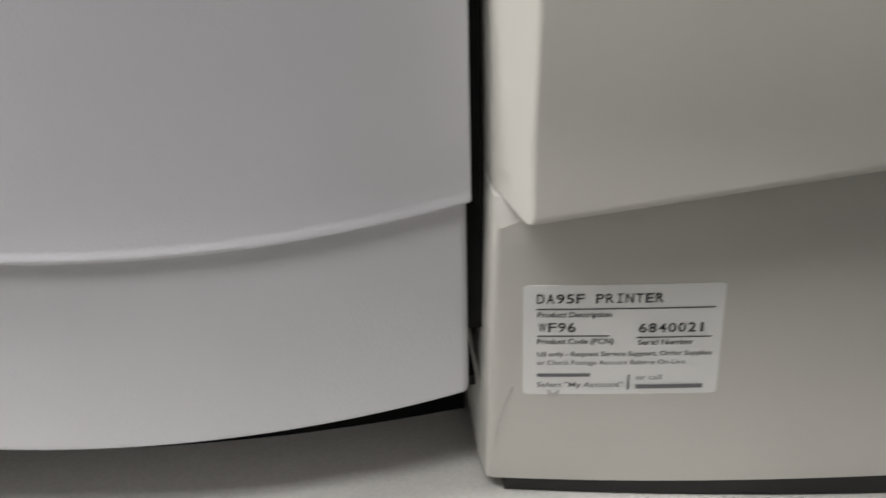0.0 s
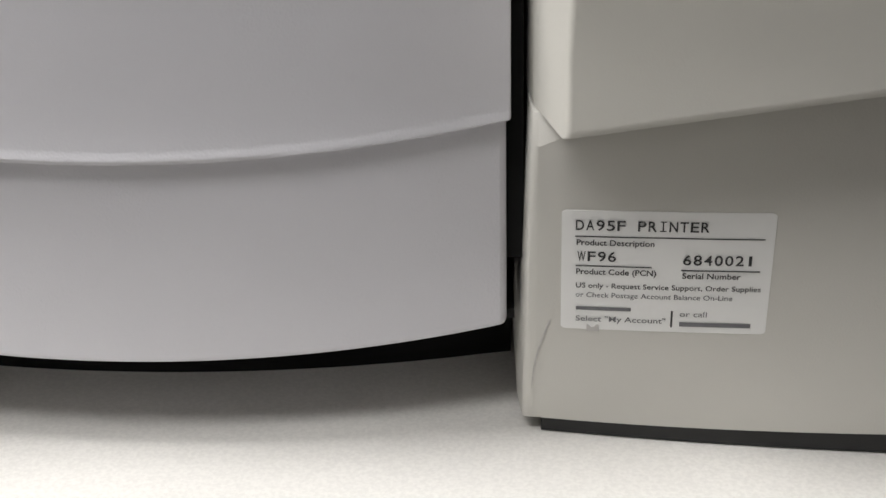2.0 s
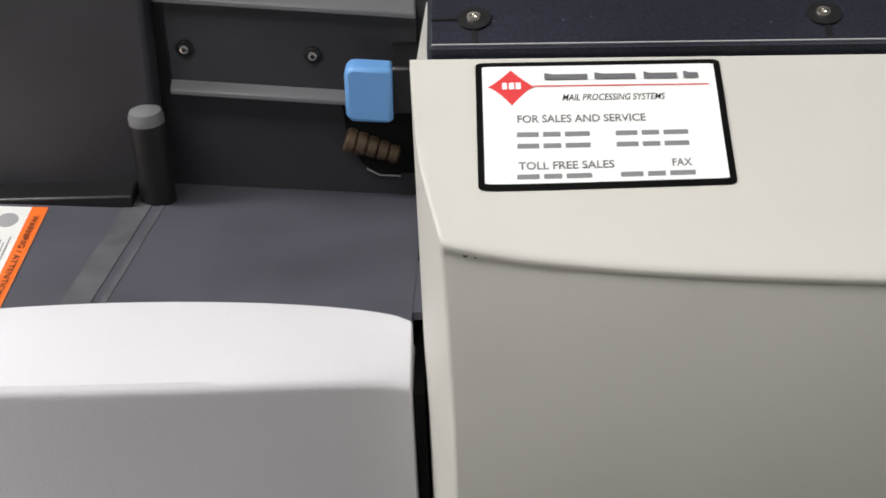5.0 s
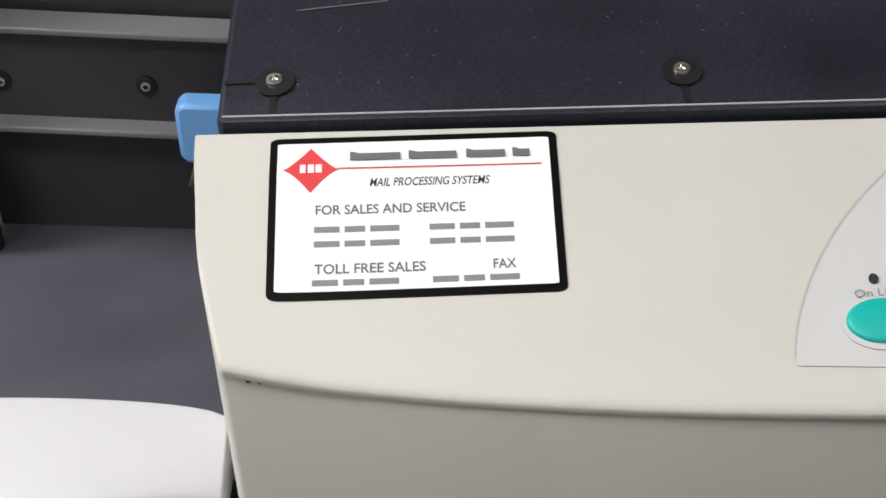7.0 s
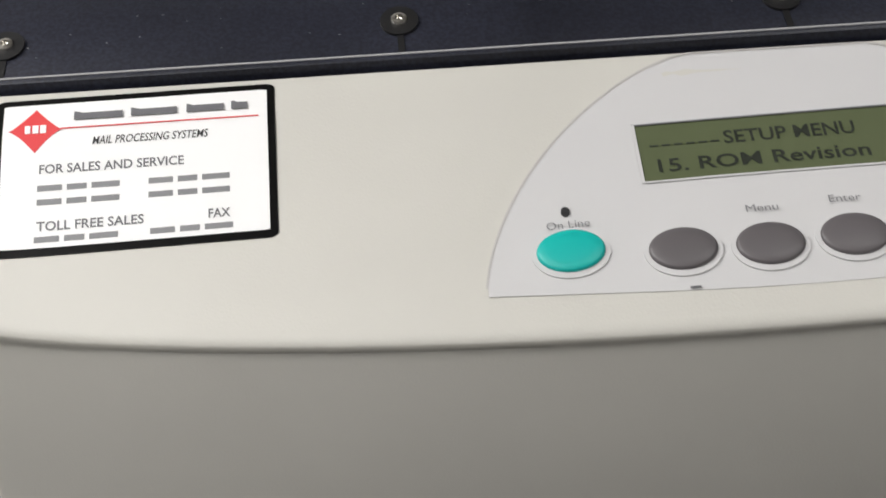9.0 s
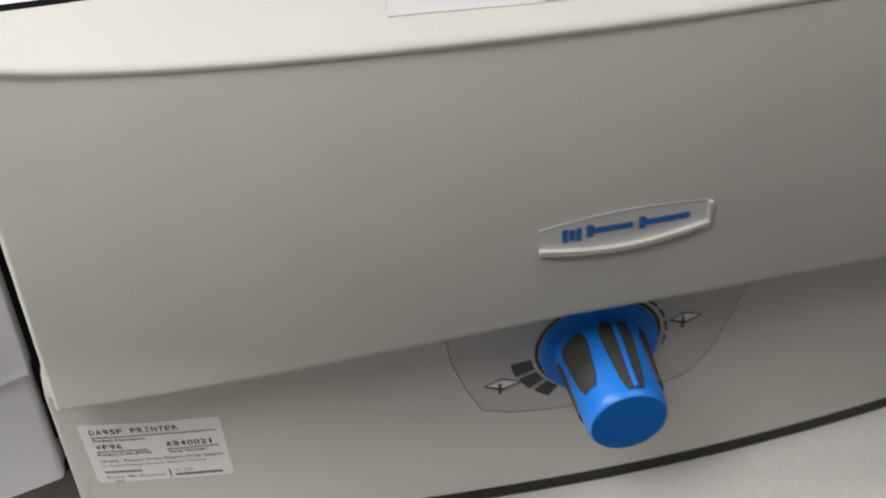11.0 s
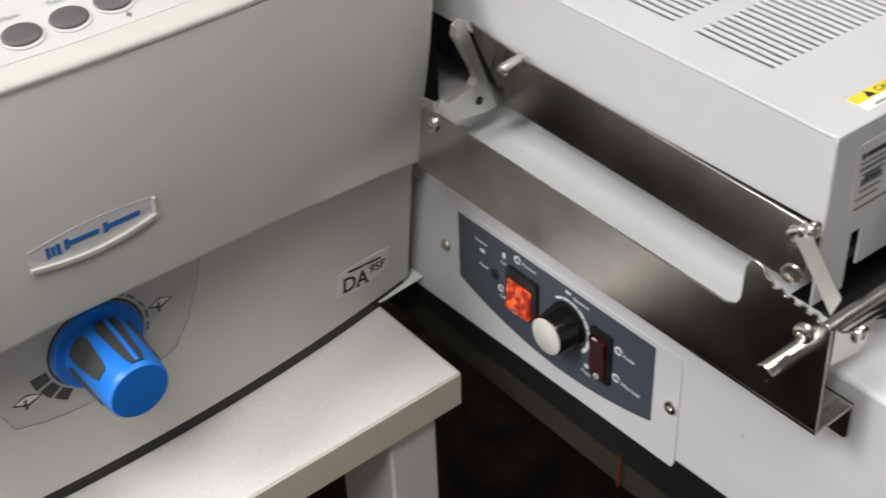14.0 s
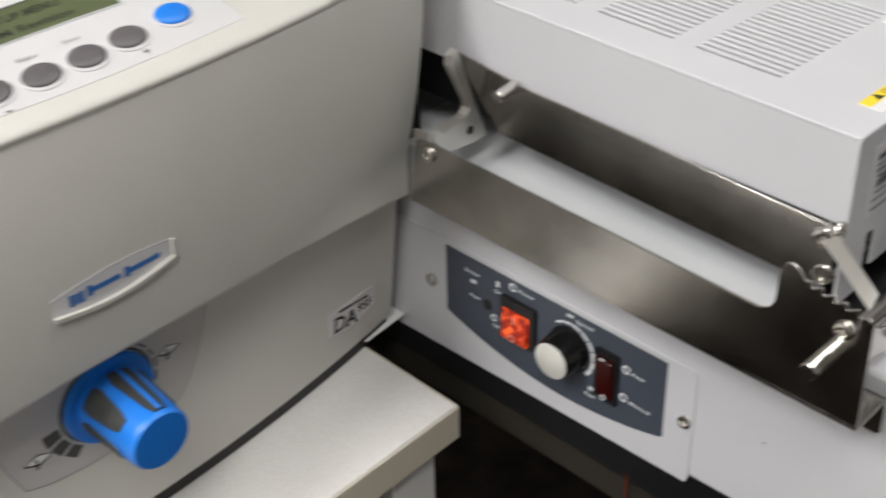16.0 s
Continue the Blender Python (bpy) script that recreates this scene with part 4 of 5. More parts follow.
for q in range(2):
    vs = []
    cable = bpy.data.curves.new("cable", "CURVE")
    cable.dimensions, cable.bevel_depth, cable.bevel_resolution = "3D", 0.0022, 3
    sp = cable.splines.new("BEZIER")
    sp.bezier_points.add(2)
    for bp, p in zip(sp.bezier_points, ((-0.50, 0.33, 0.93 + 0.012 * q), (-0.29, 0.31, 0.935 + 0.008 * q), (-0.205, 0.28, 0.93 - 0.012 * q))):
        bp.co, bp.handle_left_type, bp.handle_right_type = p, "AUTO", "AUTO"
    cable.materials.append(BLACK)
    tagged(new("power_cable", cable), "thin black cable behind the feeder", "cable")

# ---- dryer with its stand ----
stand = thing("dryer_stand", "black-brown stand under the conveyor dryer", "stand", 0.9, -0.3, 0)
slab("stand_top", [(0.548, 0.60), (0.548, -0.80), (1.30, -0.80), (1.30, 0.60)], 0.664, 0.694, DARKWOOD, stand, "", "z", 0.002)
for lx, ly in ((0.58, 0.55), (0.66, -0.75), (1.25, 0.55), (1.25, -0.75)):
    box("leg", (lx, lx + 0.04), (ly, ly + 0.04), (0, 0.664), DARKWOOD, stand, "", 0.002)
dryer = thing("conveyor_dryer", "light grey conveyor dryer with a stainless steel guide and control panel", "dryer", 0.75, -0.2, 0.694)
BX, BTOP = 0.543, 0.877
body = slab("base_housing", [(0.30, 0.7100), (-0.60, 0.7420), (-0.60, BTOP), (0.30, BTOP)], BX, 1.10, PAINT, dryer, "light grey painted steel housing", "x", 0.003)
box("underframe", (0.5445, 1.08), (-0.58, 0.28), (0.694, 0.745), BLACK, dryer, "dark recessed underframe")


def s_face(u, v):
    return Vector((BX, -u, v))


# separate front plate
fplate = patch("front_plate", -0.05, 0.2545, lambda u: (0.7135 + 0.033 * u + 0.003) + (0.005 if u > 0.2535 else 0), lambda u: 0.8155 - (0.004 if u > 0.2535 else 0), s_face, 0.0010, PAINT, dryer, "grey painted front plate", 20, 3)


def g_low(u):
    t = (u - 0.0395) / (0.2325 - 0.0395)
    return 0.7555 - 0.0045 * t - 0.0165 * math.sin(math.pi * min(1, max(0, t))) ** 0.85


graphic = patch("control_panel", 0.0395, 0.2325, g_low, 0.8115, s_face, 0.0014, SLATE, fplate, "dark slate control panel graphic", 40, 4, 0.0008)
for su, sv in ((0.0245, 0.7738), (0.2485, 0.7738)):
    screw("screw", s_face(su, sv) - Vector((0.001, 0, 0)), (-1, 0, 0), 0.0050, CHROME, fplate, "bright cross-head screw")
H = 0.0017
# sensor socket, lit rocker switch, speed knob, second rocker
disc_on("sensor_socket", 0.0795, 0.7790, 0.0042, 0.0046, s_face, 0.0016, BLACK, graphic, "black round socket", n=24)
sticker("rocker_switch", 0.0945, 0.1255, 0.7625, 0.7970, 0.002, s_face, 0.0045, BLACK, graphic, "black switch bezel", 12, 3)
vs = [s_face(u, v) + Vector((-h, 0, 0)) for u, v, h in ((0.0965, 0.7645, 0.0080), (0.1205, 0.7645, 0.0080), (0.0965, 0.776, 0.0060), (0.1205, 0.776, 0.0060), (0.0965, 0.7885, 0.0052), (0.1205, 0.7885, 0.0052), (0.0965, 0.7645, 0.003), (0.1205, 0.7645, 0.003), (0.0965, 0.7885, 0.003), (0.1205, 0.7885, 0.003))]
rk = rounded(mesh_ob("rocker", vs, [(0, 1, 3, 2), (2, 3, 5, 4), (0, 1, 7, 6), (4, 5, 9, 8), (0, 2, 4, 8, 6), (1, 3, 5, 9, 7)], REDLIT, graphic, "lit translucent red rocker", 20), 0.0012, 2)
bar("rocker_mark", 0.1072, 0.1088, 0.7790, 0.7855, lambda u, v: s_face(u, v) - Vector((0.0063, 0, 0)), 0.0003, ROCKERMARK, graphic)
ring_arc("rocker_mark", 0.1080, 0.7680, 0.0020, 0.0030, 0, 350, lambda u, v: s_face(u, v) - Vector((0.0079, 0, 0)), 0.0004, ROCKERMARK, graphic, 14)
kp = s_face(0.1545, 0.7815)
kway = Vector((-1, 0, 0))
sk = turned("speed_knob", kp, kp + kway, [(0.0014, 0.0170), (0.003, 0.0170), (0.0045, 0.0160), (0.0195, 0.0140), (0.0205, 0.0132), (0.0205, 0.0)], GLOSSBLACK, graphic, "black speed knob with an off-white cap", 40)
sc = turned("knob_cap", kp + kway * 0.0200, kp + kway, [(0, 0.0132), (0.0012, 0.0132), (0.0018, 0.0124), (0.0018, 0)], KNOBWHITE, graphic, "off-white flat knob cap", 40)
for k in range(8):
    ring_arc("speed_scale", 0.1545, 0.7815, 0.0188, 0.0206 + 0.00015 * k, 128 - 22 * k, 108.5 - 22 * k, s_face, H, WHITEINK, graphic, 6)
sticker("mode_switch", 0.1775, 0.1965, 0.7560, 0.7965, 0.0015, s_face, 0.0042, BLACK, graphic, "black switch bezel", 10, 3)
vs = [s_face(u, v) + Vector((-h, 0, 0)) for u, v, h in ((0.1800, 0.760, 0.0055), (0.1938, 0.760, 0.0055), (0.1800, 0.776, 0.0060), (0.1938, 0.776, 0.0060), (0.1800, 0.792, 0.0085), (0.1938, 0.792, 0.0085), (0.1800, 0.760, 0.003), (0.1938, 0.760, 0.003), (0.1800, 0.792, 0.003), (0.1938, 0.792, 0.003))]
rounded(mesh_ob("rocker", vs, [(0, 1, 3, 2), (2, 3, 5, 4), (0, 1, 7, 6), (4, 5, 9, 8), (0, 2, 4, 8, 6), (1, 3, 5, 9, 7)], REDDIM, graphic, "unlit dark red rocker", 20), 0.0008, 2)
for u, v, wd, ht in ((0.064, 0.7910, 0.005, 0.0030), (0.0880, 0.7990, 0.003, 0.0045), (0.1515, 0.8065, 0.005, 0.0025), (0.1715, 0.7560, 0.006, 0.0030)):
    bar("panel_mark", u, u + wd, v, v + ht, s_face, H, WHITEINK, graphic)
for words, u, v, wd in (("Sensor", 0.0585, 0.7985, 0.0140), ("Feed", 0.0635, 0.7790, 0.0085), ("On", 0.0860, 0.7935, 0.0055), ("Off", 0.0850, 0.7635, 0.0060), ("Power", 0.1085, 0.8040, 0.0145), ("Speed", 0.1590, 0.8050, 0.0145), ("Auto", 0.2055, 0.7870, 0.0105), ("Manual", 0.2055, 0.7630, 0.0165), ("Fast", 0.1690, 0.7505, 0.0085)):
    writing(words, u, v, 0.0026, s_face, H, WHITEINK, graphic, wd, 0.0, 0.02, "panel_word")
bar("rocker_mark", 0.1850, 0.1890, 0.7930, 0.7944, s_face, 0.0090, WHITEINK, graphic)
ring_arc("rocker_mark", 0.1870, 0.7605, 0.0012, 0.0022, 0, 350, s_face, 0.0062, WHITEINK, graphic, 12)
for u, v, r in ((0.1035, 0.8055, 0.0034), (0.0860, 0.7710, 0.0030), (0.2015, 0.7890, 0.0034), (0.2005, 0.7655, 0.0034)):
    ring_arc("panel_symbol", u, v, r * 0.55, r, 0, 330, s_face, H, WHITEINK, graphic, 14)
disc_on("speck", 0.3040, 0.7900, 0.0014, 0.0009, s_face, 0.0003, PALEINK, body, "", n=8)

# white deck of the feed channel
slab("channel_deck", [(BX + 0.0005, 0.02), (BX + 0.0005, -0.322), (0.612, -0.322), (0.612, 0.02)], BTOP - 0.001, BTOP + 0.0008, PAINT_TRAY, dryer, "bright white painted channel deck")

# hood box with vent slots
HX, HTOP, HY = 0.560, 0.9975, -0.324
dbox = thing("dryer_hood", "light grey slotted heater box on the conveyor dryer", "heater box", 0.70, -0.1, BTOP)
bot = 0.9030
box("side_wall", (HX, HX + 0.0015), (HY + 0.0016, 0.26), (0.944, HTOP - 0.0022), PAINT, dbox)
box("front_wall", (HX, 0.90), (HY, HY + 0.0015), (0.9280, HTOP - 0.0022), PAINT, dbox)
for a, b in ((HX, 0.5855), (0.5945, 0.6960), (0.7040, 0.7400), (0.7480, 0.90)):
    box("front_skirt", (a, b), (HY + 0.0001, HY + 0.0014), (bot if a > 0.58 else bot - 0.012, 0.9280), PAINT, dbox)
box("back_wall", (HX, 0.90), (0.2605, 0.262), (0.90, HTOP - 0.0022), PAINT, dbox)
box("end_wall", (0.8985, 0.90), (HY + 0.0016, 0.26), (0.90, HTOP - 0.0022), PAINT, dbox)
# black block puts the shade behind the vent slots
box("inner_shade", (HX + 0.010, 0.89), (HY + 0.010, 0.25), (0.905, HTOP - 0.030), BLACK, dbox, "solid black block for the shade inside the heater box")
PITCH, NS = 0.00605, 19
xcuts = [HX, 0.5900]
for k in range(NS):
    xcuts += [0.5905 + PITCH * k, 0.5905 + PITCH * k + 0.0030]
xcuts = sorted(set([HX] + xcuts[2:] + [0.90]))
ycuts = sorted([HY, -0.2560, -0.1990, -0.1825, -0.1255, -0.1090, -0.0520, -0.0355, 0.0215, 0.038, 0.095, 0.262])
vs = [(x, y, HTOP) for x in xcuts for y in ycuts]
fs = []
slots = set(round(0.5905 + PITCH * k, 6) for k in range(NS))
banks = {-0.2560, -0.1825, -0.1090, -0.0355, 0.038}
ny = len(ycuts)
for i in range(len(xcuts) - 1):
    for j in range(ny - 1):
        if round(xcuts[i], 6) in slots and ycuts[j] in banks:
            continue
        fs.append((i * ny + j, (i + 1) * ny + j, (i + 1) * ny + j + 1, i * ny + j + 1))
lid = mesh_ob("slotted_top", vs, fs, PAINT, dbox, "grey top with rows of vent slots", 0)
so = lid.modifiers.new("sheet", "SOLIDIFY")
so.thickness, so.offset = 0.0022, -1.0
rounded(lid, 0.0006, 1)
rod("corner_fold", (HX + 0.001, HY + 0.001, 0.945), (HX + 0.001, HY + 0.001, HTOP - 0.001), 0.0013, PAINT, dbox)


def s_lid(u, v):
    return Vector((u, v, HTOP))


def s_end(u, v):
    return Vector((u, HY, v))


caution = patch("caution_label", 0.592, 0.691, -0.3175, -0.3030, s_lid, 0.0003, PAPER, dbox, "white and yellow caution label", 6, 3)
bar("yellow_band", 0.592, 0.691, -0.3100, -0.3030, s_lid, 0.0005, YELLOW, caution, "yellow band")
writing("CAUTION / ATTENTION", 0.6110, -0.3090, 0.0046, s_lid, 0.0007, INK, caution, 0.0640, 0, 0.01)
patch("warning_triangle", 0.6020, 0.6085, -0.3092, lambda u: -0.3092 + 0.0058 * (1 - abs(u - 0.60525) / 0.00325), s_lid, 0.0007, INK, caution, "", 7, 2, 0.0005)
for a, b, v in ((0.617, 0.676, -0.3128), (0.600, 0.685, -0.3160)):
    x = a
    while x < b:
        bar("text_line", x, x + 0.0085, v, v + 0.0012, s_lid, 0.0005, GREYINK, caution)
        x += 0.0100
wlab = patch("warning_label", 0.704, 0.800, -0.314, -0.2830, s_lid, 0.0003, PAPER, dbox, "white and red warning label", 6, 3)
bar("red_band", 0.704, 0.800, -0.2940, -0.2830, s_lid, 0.0005, flat("orange_red_ink", (0.85, 0.10, 0.05)), wlab, "red warning band")
bar("band_word", 0.722, 0.785, -0.2905, -0.2868, s_lid, 0.0007, REDINK, wlab)
for k in range(4):
    bar("text_line", 0.710, 0.795 - 0.008 * (k % 2), -0.2975 - 0.0042 * k, -0.2963 - 0.0042 * k, s_lid, 0.0005, PALEINK, wlab)
barlab = patch("serial_label", 0.690, 0.772, -0.2800, -0.2600, s_lid, 0.0003, PAPER, dbox, "white serial label with a bar code", 6, 3)
for k in range(22):
    bar("code_stripe", 0.712 + 0.0024 * k, 0.712 + 0.0024 * k + (0.0013 if k % 3 else 0.0008), -0.2785, -0.2700, s_lid, 0.0005, INK, barlab)
writing("1002516", 0.7075, -0.2675, 0.0052, s_lid, 0.0005, GREYINK, barlab, 0.034)
rating = patch("rating_label", 0.5795, 0.6655, 0.9400, 0.9850, s_end, 0.0003, SILVER, dbox, "silver rating label with small print", 6, 4)
bar("name_bar", 0.5870, 0.6085, 0.9755, 0.9785, s_end, 0.0005, INK, rating)
disc_on("logo_mark", 0.5845, 0.9768, 0.0018, 0.0020, s_end, 0.0005, INK, rating, n=12)
lines = [(0.583, 0.607, 0.9715, 0.0012), (0.583, 0.604, 0.9675, 0.0020), (0.585, 0.604, 0.9640, 0.0014), (0.585, 0.603, 0.9575, 0.0045), (0.585, 0.603, 0.9535, 0.0014), (0.583, 0.602, 0.9490, 0.0012), (0.583, 0.660, 0.9430, 0.0016)]
for a, b, v, h in lines:
    bar("text_line", a, b, v, v + h, s_end, 0.0005, GREYINK, rating)
for k in range(5):
    bar("text_line", 0.630, 0.655 - 0.003 * (k % 2), 0.9772 + 0.0013 * k, 0.9778 + 0.0013 * k, s_end, 0.0005, MIDINK, rating)
for k in range(9):
    bar("text_line", 0.613, 0.658 - 0.004 * (k % 2), 0.9660 - 0.0023 * k, 0.9669 - 0.0023 * k, s_end, 0.0005, PALEINK, rating)
for u0, u1, v0, v1 in ((0.611, 0.660, 0.9690, 0.9694), (0.611, 0.660, 0.9745, 0.9749), (0.611, 0.6115, 0.9440, 0.9749), (0.660, 0.6605, 0.9440, 0.9749), (0.628, 0.6284, 0.969, 0.9749), (0.645, 0.6454, 0.969, 0.9749)):
    bar("table_rule", u0, u1, v0, v1, s_end, 0.0005, GREYINK, rating)
for k in range(8):
    bar("code_stripe", 0.588 + 0.0016 * k, 0.5888 + 0.0016 * k, 0.9600, 0.9645, s_end, 0.0006, INK, rating)
green = sticker("approval_label", 0.6950, 0.7165, 0.9445, 0.9655, 0.001, s_end, 0.0003, GREEN, dbox, "small green approval label", 8, 3)
patch("diamond", 0.6965, 0.7150, lambda u: 0.955 - 0.0085 * (1 - abs(u - 0.7058) / 0.0093), lambda u: 0.955 + 0.0085 * (1 - abs(u - 0.7058) / 0.0093), s_end, 0.0005, PAPER, green, "white diamond", 9, 2)
bar("label_word", 0.7010, 0.7105, 0.9538, 0.9565, s_end, 0.0007, GREEN, green)
inlet = slab("power_inlet", [(0.7250, 0.9415), (0.7270, 0.9390), (0.7620, 0.9390), (0.7620, 0.9890), (0.7270, 0.9890), (0.7250, 0.9865)], HY - 0.0045, HY, BLACK, dbox, "black power inlet with a plug", "y", 0.0015)
slab("plug", [(0.735, 0.962), (0.760, 0.960), (0.760, 0.984), (0.735, 0.984)], HY - 0.060, HY - 0.004, BLACK, inlet, "black moulded plug", "y", 0.003)
box("inlet_switch", (0.7290, 0.7420), (HY - 0.0085, HY - 0.0045), (0.9430, 0.9570), PAINT, inlet, "grey rocker switch", 0.001)
bar("switch_mark", 0.7350, 0.7357, 0.9470, 0.9530, lambda u, v: Vector((u, HY - 0.0086, v)), 0.0002, WHITEINK, inlet)
sticker("notice_label", 0.7090, 0.7700, 0.9060, 0.9260, 0.001, s_end, 0.0016, PAPER, dbox, "white notice label", 8, 3, 0.0)
for k in range(3):
    bar("notice_line", 0.7125, 0.7600 - 0.006 * (k % 2), 0.9110 + 0.0045 * k, 0.9130 + 0.0045 * k, s_end, 0.0018, GREYINK, dbox)
sticker("type_label", 0.7235, 0.7400, 0.9295, 0.9375, 0.001, s_end, 0.0005, SILVER, dbox, "small silver type label", 8, 3)

# added black panel, no real part: darkens the gap behind the guide
box("dark_backing", (0.5345, 0.5585), (0.0, 0.020), (BTOP, 0.944), VOID, dryer, "added black backing for the dark gap behind the guide")
# stainless guide bracket in front of the heater box
PX = 0.507
guide = thing("steel_guide", "brushed stainless steel envelope guide with teeth", "guide", PX, -0.2, 0.866)
teeth = []
for k in range(5):
    y0, z0 = -0.3335 - 0.0070 * k, 0.9425 - 0.0010 * k
    teeth += [(y0, z0), (y0 - 0.0028, z0 + 0.0005), (y0 - 0.0036, z0 - 0.0028), (y0 - 0.0064, z0 - 0.0028)]
outline = [(-0.0440, 0.8665), (-0.0500, 0.9130), (-0.0530, 0.9155), (-0.0680, 0.9168), (-0.3090, 0.9135), (-0.3150, 0.9160), (-0.3180, 0.9215), (-0.3190, 0.9420), (-0.3215, 0.9475), (-0.3250, 0.9490), (-0.3290, 0.9475)] + teeth + [(-0.3700, 0.9370), (-0.3735, 0.9350), (-0.3745, 0.8690)]
plate_s = slab("guide_plate_front", outline, PX - 0.0008, PX + 0.0008, STEEL, guide, "", "x", 0.0003)
slab("bottom_shelf", [(PX - 0.0006, -0.3745), (BX - 0.004, -0.3735), (BX - 0.004, -0.0440), (PX - 0.0006, -0.0440)], 0.8662, 0.8678, STEEL, guide)
slab("mounting_leaf", [(-0.0440, 0.8430), (-0.0440, 0.8678), (-0.3735, 0.8678), (-0.3735, 0.8450), (-0.3715, 0.8430)], BX - 0.0055, BX - 0.0040, STEEL, guide, "", "x", 0.0002)
box("mounting_pad", (BX - 0.0041, BX), (-0.30, -0.06), (0.846, 0.864), STEEL, guide)
# rear flap hanging from the heater box
RX = 0.5535
flap = thing("rear_flap", "brushed stainless flap hinged on the heater box", "flap", RX, -0.2, 0.905)
slab("flap_plate", [(-0.0430, 0.9560), (-0.0500, 0.9430), (-0.0800, 0.9100), (-0.3100, 0.9050), (-0.3210, 0.9140), (-0.3225, 0.9455), (-0.1000, 0.9500)], RX, RX + 0.0016, STEEL, flap, "", "x", 0.0003)
rod("hinge_pin", (RX - 0.014, -0.0905, 0.9455), (RX + 0.004, -0.0905, 0.9480), 0.0042, CHROME, flap, "bright hinge pin")
# swinging arm at the far end
arm = thing("hinge_bracket", "bent stainless bracket joining guide and flap", "bracket", 0.53, -0.06, 0.9)
slab("arm_plate", [(0.5115, 0.9160), (0.5180, 0.9020), (0.5500, 0.8985), (0.5605, 0.9000), (0.5570, 0.9110), (0.5345, 0.9700), (0.5300, 0.9735), (0.5250, 0.9705), (0.5240, 0.9640), (0.5385, 0.9340), (0.5395, 0.9290), (0.5360, 0.9255), (0.5150, 0.9215)], -0.0615, -0.0595, BRIGHTSTEEL, arm, "", "y", 0.0004)
slab("arm_flange", [(-0.0615, 0.9010), (-0.0470, 0.9120), (-0.0470, 0.9200), (-0.0615, 0.9225)], 0.5080, 0.5100, BRIGHTSTEEL, arm, "", "x", 0.0003)
rimpts = [(0.5250, 0.9705), (0.5240, 0.9640), (0.5385, 0.9340), (0.5395, 0.9290), (0.5360, 0.9255), (0.5150, 0.9215)]
loft("arm_rim", [[(x, -0.0610, z), (x, -0.0670, z), (x + 0.0013, -0.0670, z - 0.0008), (x + 0.0013, -0.0610, z - 0.0008)] for x, z in rimpts], BRIGHTSTEEL, arm, "bright folded rim", 30)
rod("hole", (0.5450, -0.0600, 0.9095), (0.5450, -0.0622, 0.9095), 0.0030, BLACK, arm, "", 0.0002)
screw("screw", (PX - 0.0008, -0.0625, 0.9080), (-1, 0, 0), 0.0058, CHROME, guide, "bright pan-head screw")
# lever and bolts at the near end
lever = thing("lock_lever", "small bright steel locking lever with bolts", "lever", 0.54, -0.34, 0.92)
a, b = Vector((0.5455, -0.3200, 0.9470)), Vector((0.5215, -0.3635, 0.9365))
w1 = Vector((0.0034, 0.0, 0.0034))
w2 = Vector((-0.0012, -0.0012, 0.0))
loft("lever_bar", [[tuple(p + w1 + w2), tuple(p - w1 + w2), tuple(p - w1 - w2), tuple(p + w1 - w2)] for p in (a, b)], BRIGHTSTEEL, lever, "", 30)
slab("lever_foot", [(0.5205, 0.9000), (0.5480, 0.8960), (0.5500, 0.9070), (0.5270, 0.9180), (0.5200, 0.9240)], -0.3670, -0.3650, STEEL, lever, "", "y", 0.0003)
for p, d, r in (((0.5440, -0.3200, 0.9440), (-1, -0.2, 0), 0.0062), ((0.5480, -0.3262, 0.9490), (0, -1, 0.2), 0.0052), ((0.5300, -0.3300, 0.9325), (-1, -0.3, 0), 0.0060), ((PX - 0.0008, -0.3585, 0.9240), (-1, 0, 0), 0.0056), ((0.5420, -0.3670, 0.9095), (0, -1, 0), 0.0056)):
    screw("bolt", p, d, r, CHROME, lever, "bright button-head bolt")
# rods
rails = thing("guide_rod", "polished steel guide rods across the conveyor", "rod", 0.7, -0.355, 0.905)
rod("upper_rod", (0.4860, -0.3530, 0.9060), (1.05, -0.3570, 0.9160), 0.0050, CHROME, rails)
rod("lower_rod", (0.5260, -0.3480, 0.8920), (1.05, -0.3520, 0.9020), 0.0046, CHROME, rails)
box("rod_block", (0.742, 0.790), (-0.372, -0.338), (0.8950, 0.9220), PAINT, rails, "grey clamp block", 0.002)
turned("block_knob", (0.7520, -0.352, 0.922), (0.7520, -0.352, 1), [(0, 0.005), (0.006, 0.005), (0.007, 0.0115), (0.011, 0.0125), (0.0135, 0.0105), (0.0145, 0)], BLACK, rails, "black clamp knob")
# clamp with black thumb knob and wheel arm
clampt = thing("wheel_clamp", "folded steel clamp with a black thumb knob and wheel", "clamp", 0.62, -0.37, 0.91)
slab("clamp_top", [(0.6060, -0.4020), (0.6100, -0.4010), (0.6330, -0.3960), (0.6330, -0.3390), (0.6100, -0.3370), (0.6060, -0.3400)], 0.9285, 0.9300, BRIGHTSTEEL, clampt, "", "z", 0.0003)
slab("clamp_side", [(-0.3370, 0.9300), (-0.3380, 0.9120), (-0.3430, 0.9055), (-0.4200, 0.9050), (-0.5400, 0.9050), (-0.5400, 0.9300)], 0.6050, 0.6065, BRIGHTSTEEL, clampt, "", "x", 0.0003)
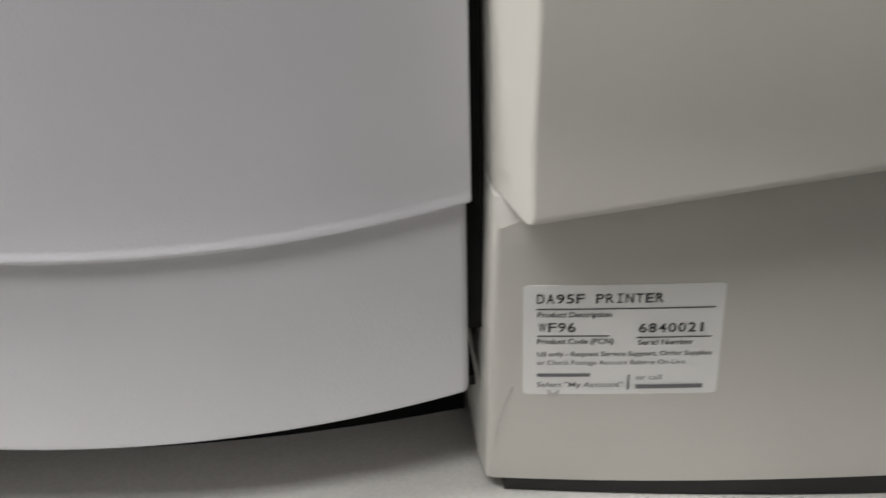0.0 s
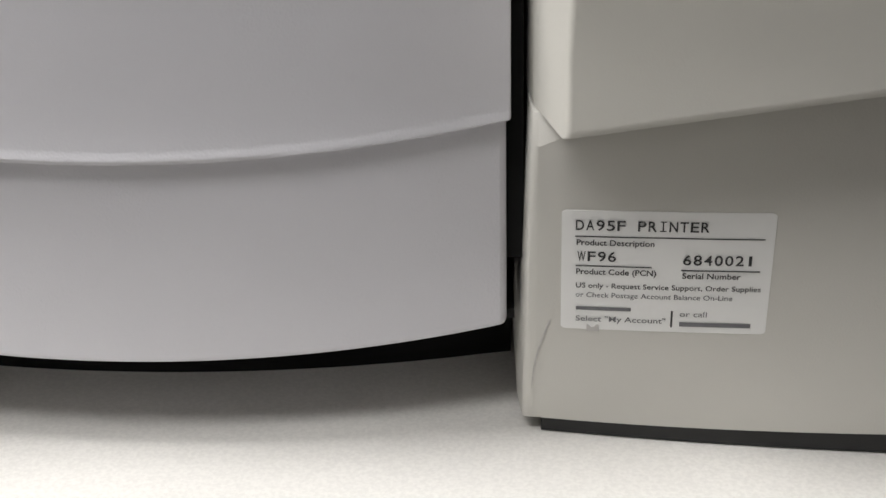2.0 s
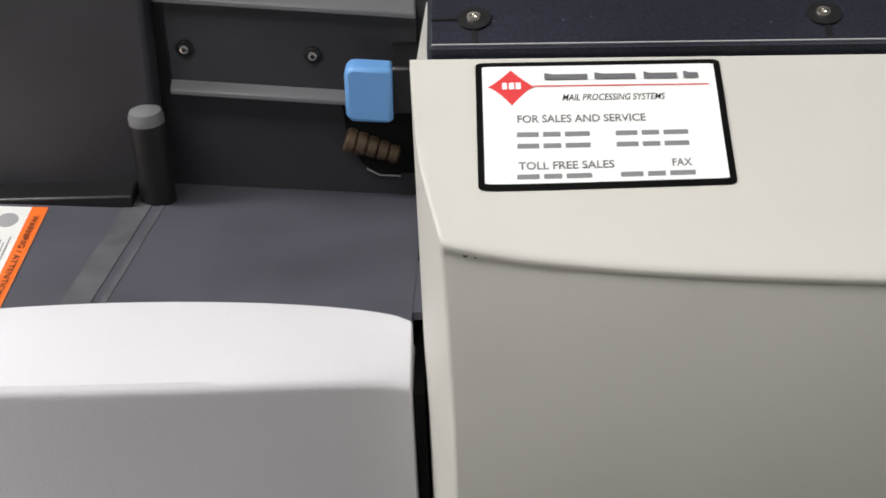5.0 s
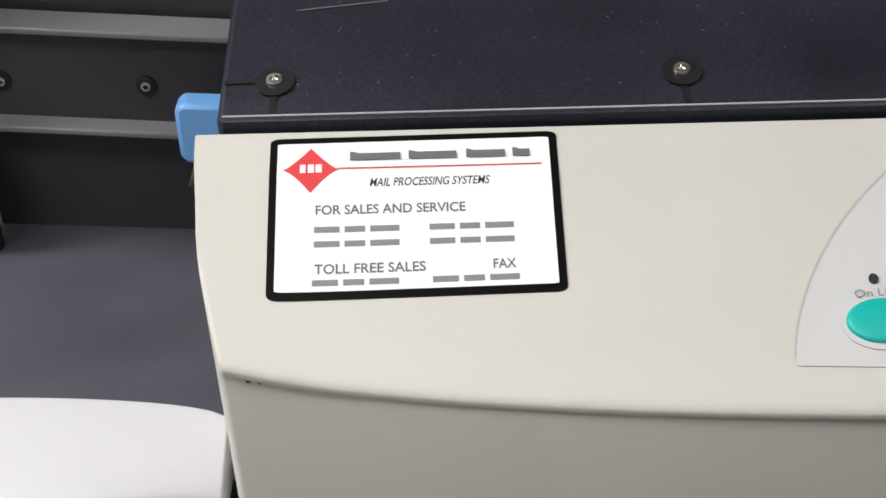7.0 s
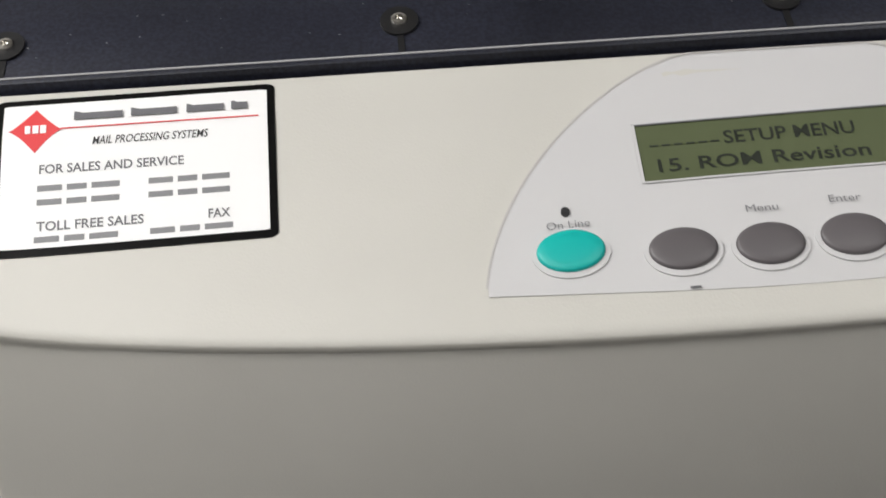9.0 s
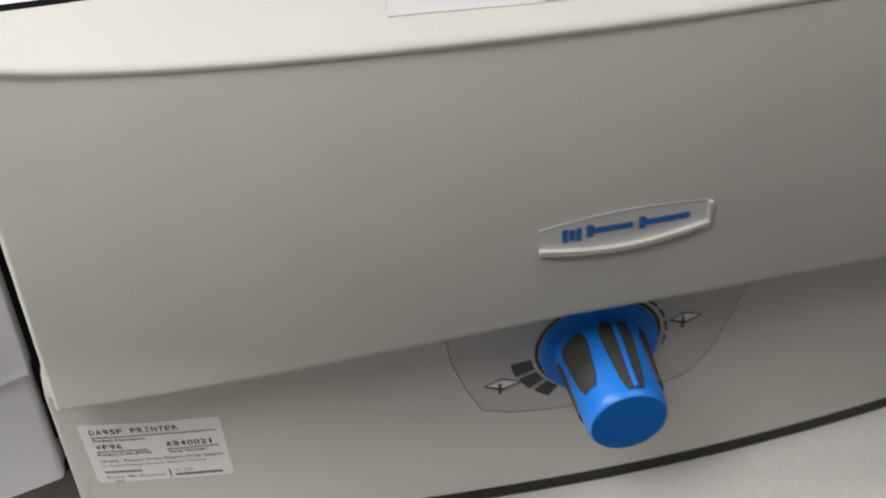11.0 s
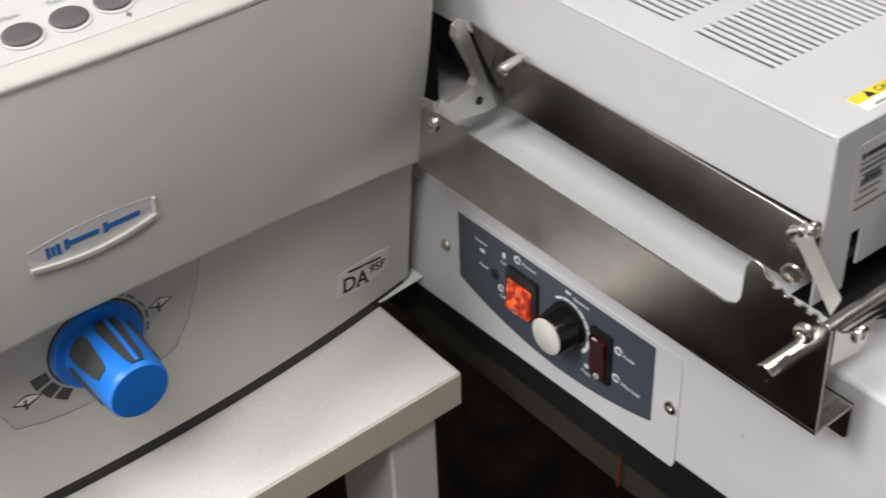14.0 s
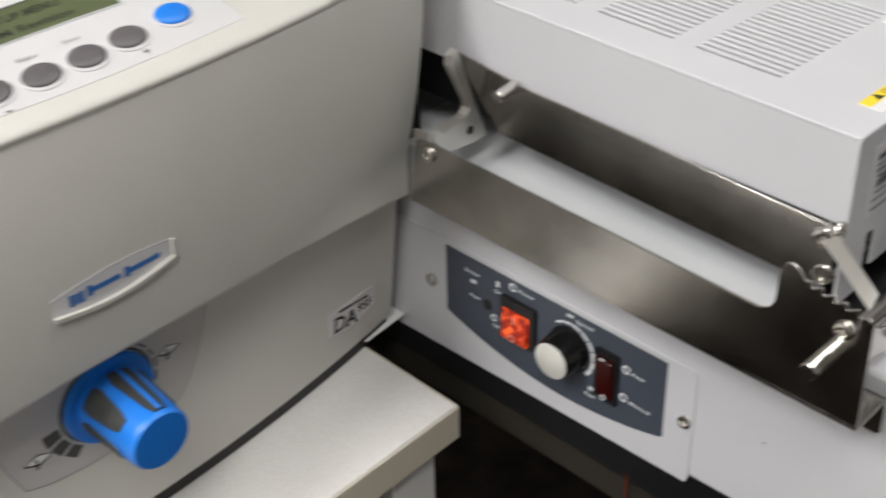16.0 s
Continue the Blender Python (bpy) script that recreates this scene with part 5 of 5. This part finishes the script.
turned("thumb_knob", (0.6210, -0.3620, 0.9300), (0.6210, -0.3620, 1), [(0, 0.0050), (0.0085, 0.0045), (0.0095, 0.0090), (0.0130, 0.0105), (0.0160, 0.0100), (0.0185, 0.0070), (0.0190, 0)], GLOSSBLACK, clampt, "black mushroom thumb knob")
turned("wheel", (0.6140, -0.4240, 0.9150), (0.6500, -0.4240, 0.9150), [(0, 0.010), (0.001, 0.022), (0.0, 0.026), (0.002, 0.031), (0.018, 0.031), (0.020, 0.027), (0.020, 0.012), (0.022, 0)], BLACK, clampt, "black rubber drive wheel", 36)
# belt bed and black tab
belt = thing("conveyor_belt", "black conveyor belt bed beside the heater box", "belt", 0.8, -0.45, BTOP)
slab("belt_bed", [(0.5740, -0.3000), (0.5740, -0.3330), (0.5980, -0.3470), (0.5910, -0.3840), (0.5830, -0.4420), (0.5760, -0.5000), (0.5760, -0.5900), (1.05, -0.5900), (1.05, -0.3000)], BTOP - 0.001, BTOP + 0.0015, BLACK, belt, "", "z", 0.0005)
slab("belt_lip", [(0.5870, -0.3850), (0.5795, -0.4430), (0.5850, -0.4440), (0.5925, -0.3840)], BTOP - 0.001, BTOP + 0.0022, BLACK, belt)
slab("pivot_tab", [(-0.4240, 0.8475), (-0.4270, 0.8520), (-0.4400, 0.8560), (-0.4700, 0.8530), (-0.5100, 0.8300), (-0.5100, 0.8150), (-0.4280, 0.8420)], BX - 0.004, BX - 0.0005, BLACK, dryer, "black pivot tab", "x", 0.001)
screw("screw", (BX - 0.004, -0.4305, 0.8490), (-1, 0, 0), 0.0028, CHROME, dryer)
# folded paper sticking out under the printer, and a red cord
sheet = slab("paper_sheet", [(0.455, 0.020), (0.500, 0.002), (0.541, 0.006), (0.541, 0.020), (0.520, 0.06), (0.455, 0.06)], DZ + 0.0045, DZ + 0.0055, PAPER)
tagged(sheet, "white sheet of paper sticking out under the printer", "paper")
cord = bpy.data.curves.new("cord", "CURVE")
cord.dimensions, cord.bevel_depth, cord.bevel_resolution = "3D", 0.0010, 3
sp = cord.splines.new("BEZIER")
sp.bezier_points.add(2)
for bp, p in zip(sp.bezier_points, ((0.5455, -0.205, 0.700), (0.5440, -0.206, 0.685), (0.5445, -0.205, 0.667))):
    bp.co, bp.handle_left_type, bp.handle_right_type = p, "AUTO", "AUTO"
cord.materials.append(flat("orange_red_cord", (0.10, 0.015, 0.004)))
tagged(new("red_cord", cord), "thin orange-red cord hanging under the dryer", "cord")
# a thin cable lying in a loop on the carpet behind the desk
loop = bpy.data.curves.new("floor_cable", "CURVE")
loop.dimensions, loop.bevel_depth, loop.bevel_resolution = "3D", 0.0028, 3
sp = loop.splines.new("BEZIER")
sp.bezier_points.add(5)
for bp, p in zip(sp.bezier_points, ((0.70, 0.315, 0.0028), (0.853, 0.292, 0.0028), (0.897, 0.277, 0.0028), (0.945, 0.247, 0.0028), (1.005, 0.192, 0.0028), (1.05, 0.10, 0.0028))):
    bp.co, bp.handle_left_type, bp.handle_right_type = p, "AUTO", "AUTO"
loop.materials.append(flat("grey_cable_sheath", (0.07, 0.062, 0.055)))
tagged(new("floor_cable", loop), "thin dark grey cable lying on the carpet", "cable")
